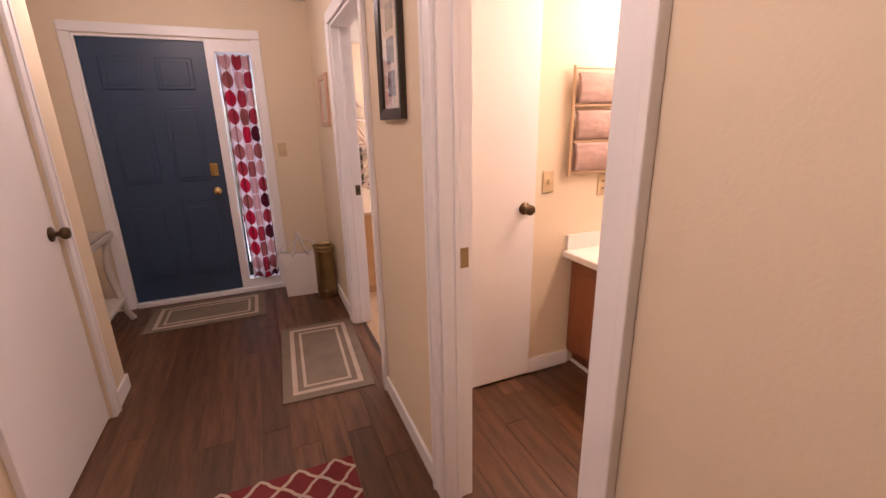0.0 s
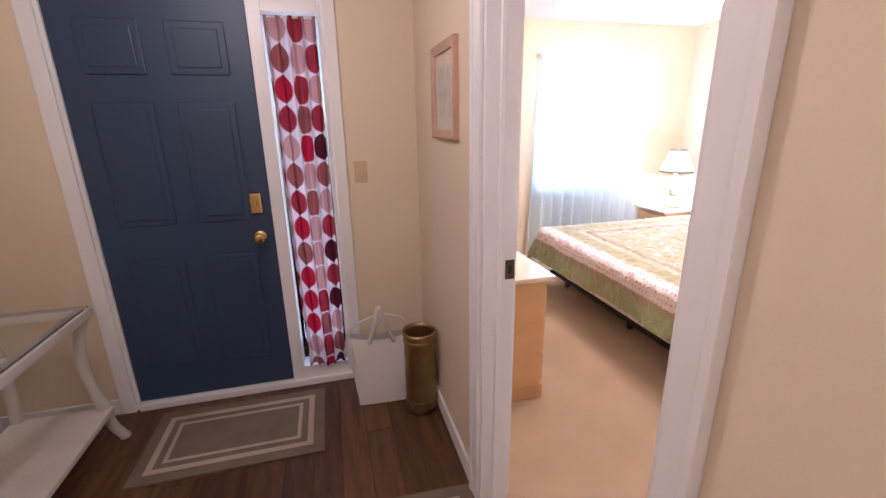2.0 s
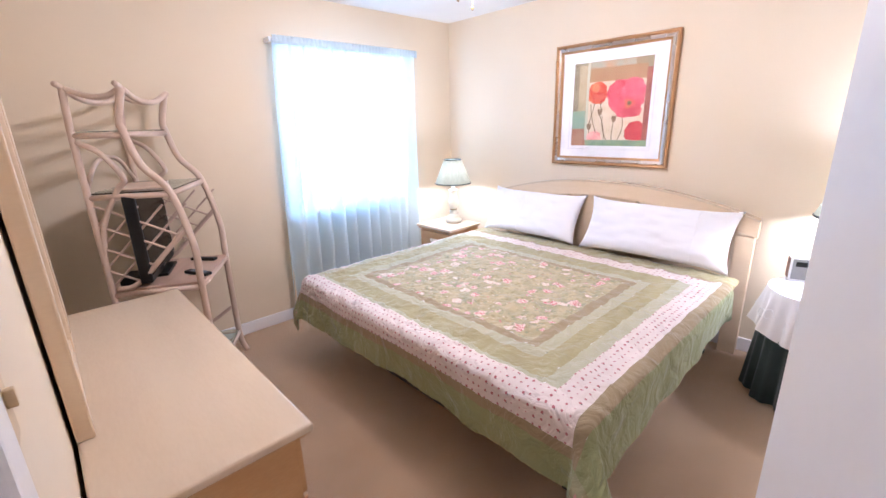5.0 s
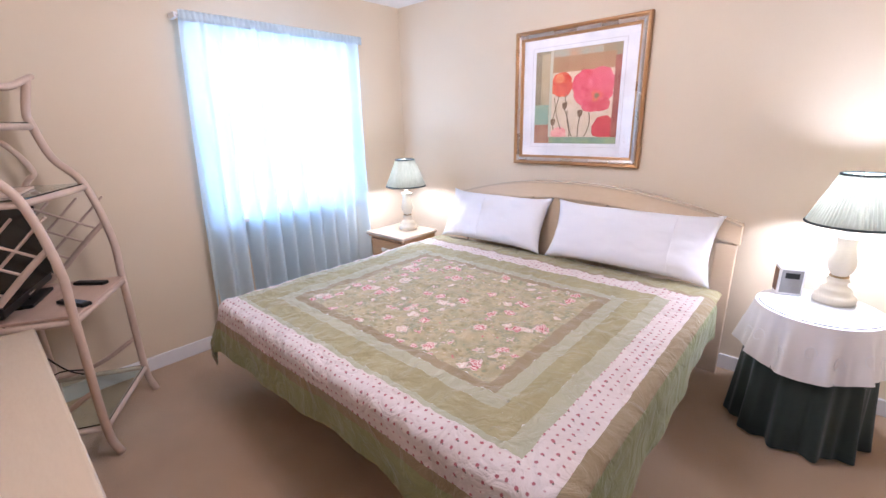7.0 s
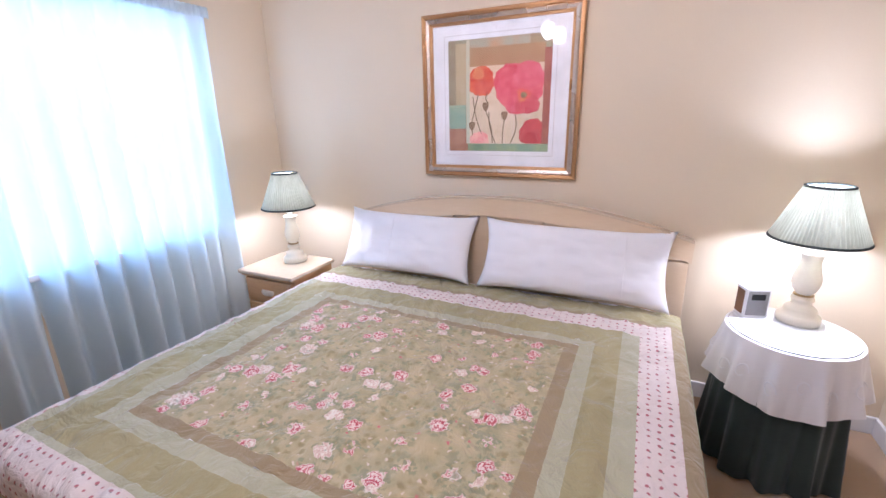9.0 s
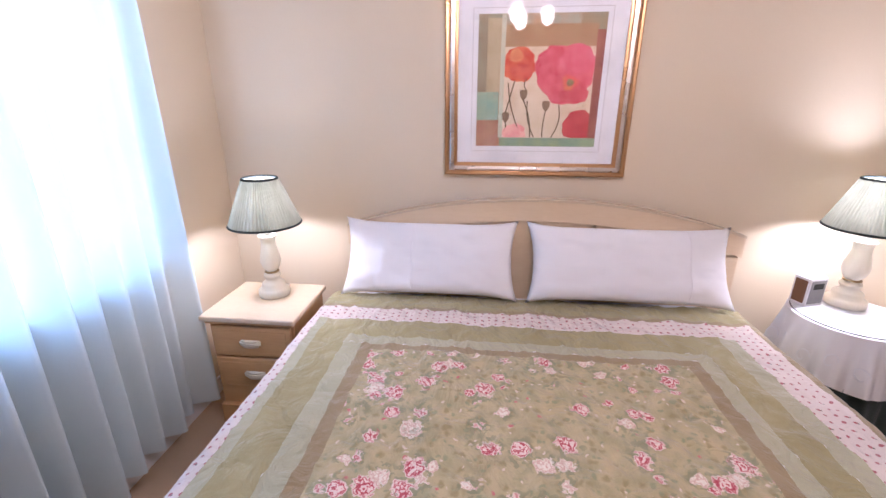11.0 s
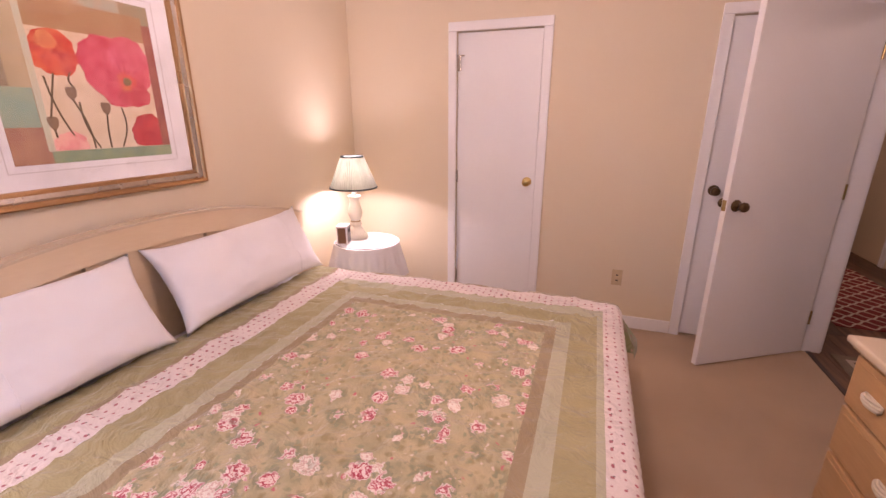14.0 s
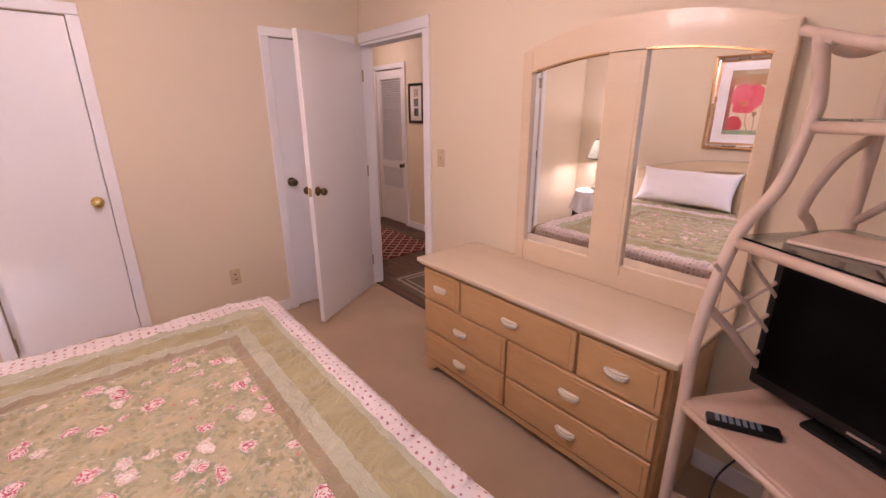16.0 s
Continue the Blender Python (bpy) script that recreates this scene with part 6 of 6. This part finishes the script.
rem2 = thing("remote_control", 0, 0, 0, "slim black remote control on the wooden shelf", "remote")
rem2.matrix_basis = on_et(-0.10, EW - 0.10, Z1 + 0.0165, 70)
part("body", box(-0.02, -0.08, 0, 0.02, 0.08, 0.016, 0.006, seg=3), BLACK, rem2)
boxr = thing("set_top_box", 0, 0, 0, "small black set-top box with a cable behind the television", "electronics")
boxr.matrix_basis = on_et(-0.345, 0.10, Z1 + 0.0165)
part("case", box(-0.05, -0.07, 0, 0.05, 0.07, 0.05, 0.006), BLACK, boxr)
tray = thing("flat_tray", 0, 0, 0, "flat pale tray lying on the glass shelf", "tray")
tray.matrix_basis = on_et(-0.25, 0.22, Z2 + 0.0095, 15)
part("tray", box(-0.10, -0.16, 0, 0.10, 0.16, 0.010, 0.004), RATTAN, tray)
cord = thing("power_cord", 0, 0, 0, "thin black cord hanging under the wooden shelf", "cable")
cord.matrix_basis = on_et(0, 0, 0)
part("cable", tube(spline([(-0.30, 0.10, Z1 - 0.03), (-0.12, 0.06, 0.45), (-0.06, 0.14, 0.36), (-0.14, 0.24, 0.34), (-0.30, 0.28, 0.30), (-0.41, 0.30, 0.02)]), 0.0035, 6), BLACK, cord, smooth=True)

# ---- floor planks, laid last ----
_pm = {}


def planks(parent, x0, x1, y0, y1, seed):
    rnd, w = random.Random(seed), 0.127
    x = x0
    while x < x1 - 0.005:
        ww = min(w, x1 - x)
        y = y0 - rnd.uniform(0, 1.0)
        while y < y1:
            a, b = max(y, y0), min(y + 1.22, y1)
            if b - a > 0.01:
                key = (round(ww, 3), round(b - a, 3))
                if key not in _pm:
                    _pm[key] = mesh_of(box(0.0006, 0.0006, -0.004, ww - 0.0006, b - a - 0.0006, 0.0, 0.0012, seg=1), "plank", DARKWOOD)
                p = new("plank", _pm[key])
                p.parent = parent
                p.matrix_basis = pose(x, a, 0)
            y += 1.22
        x += w


planks(floor_hall, -0.94, ROOM - 0.05, -2.28, FRONT, 3)
planks(floor_bath, ROOM - 0.049, 3.14, 0.2, 2.04, 5)
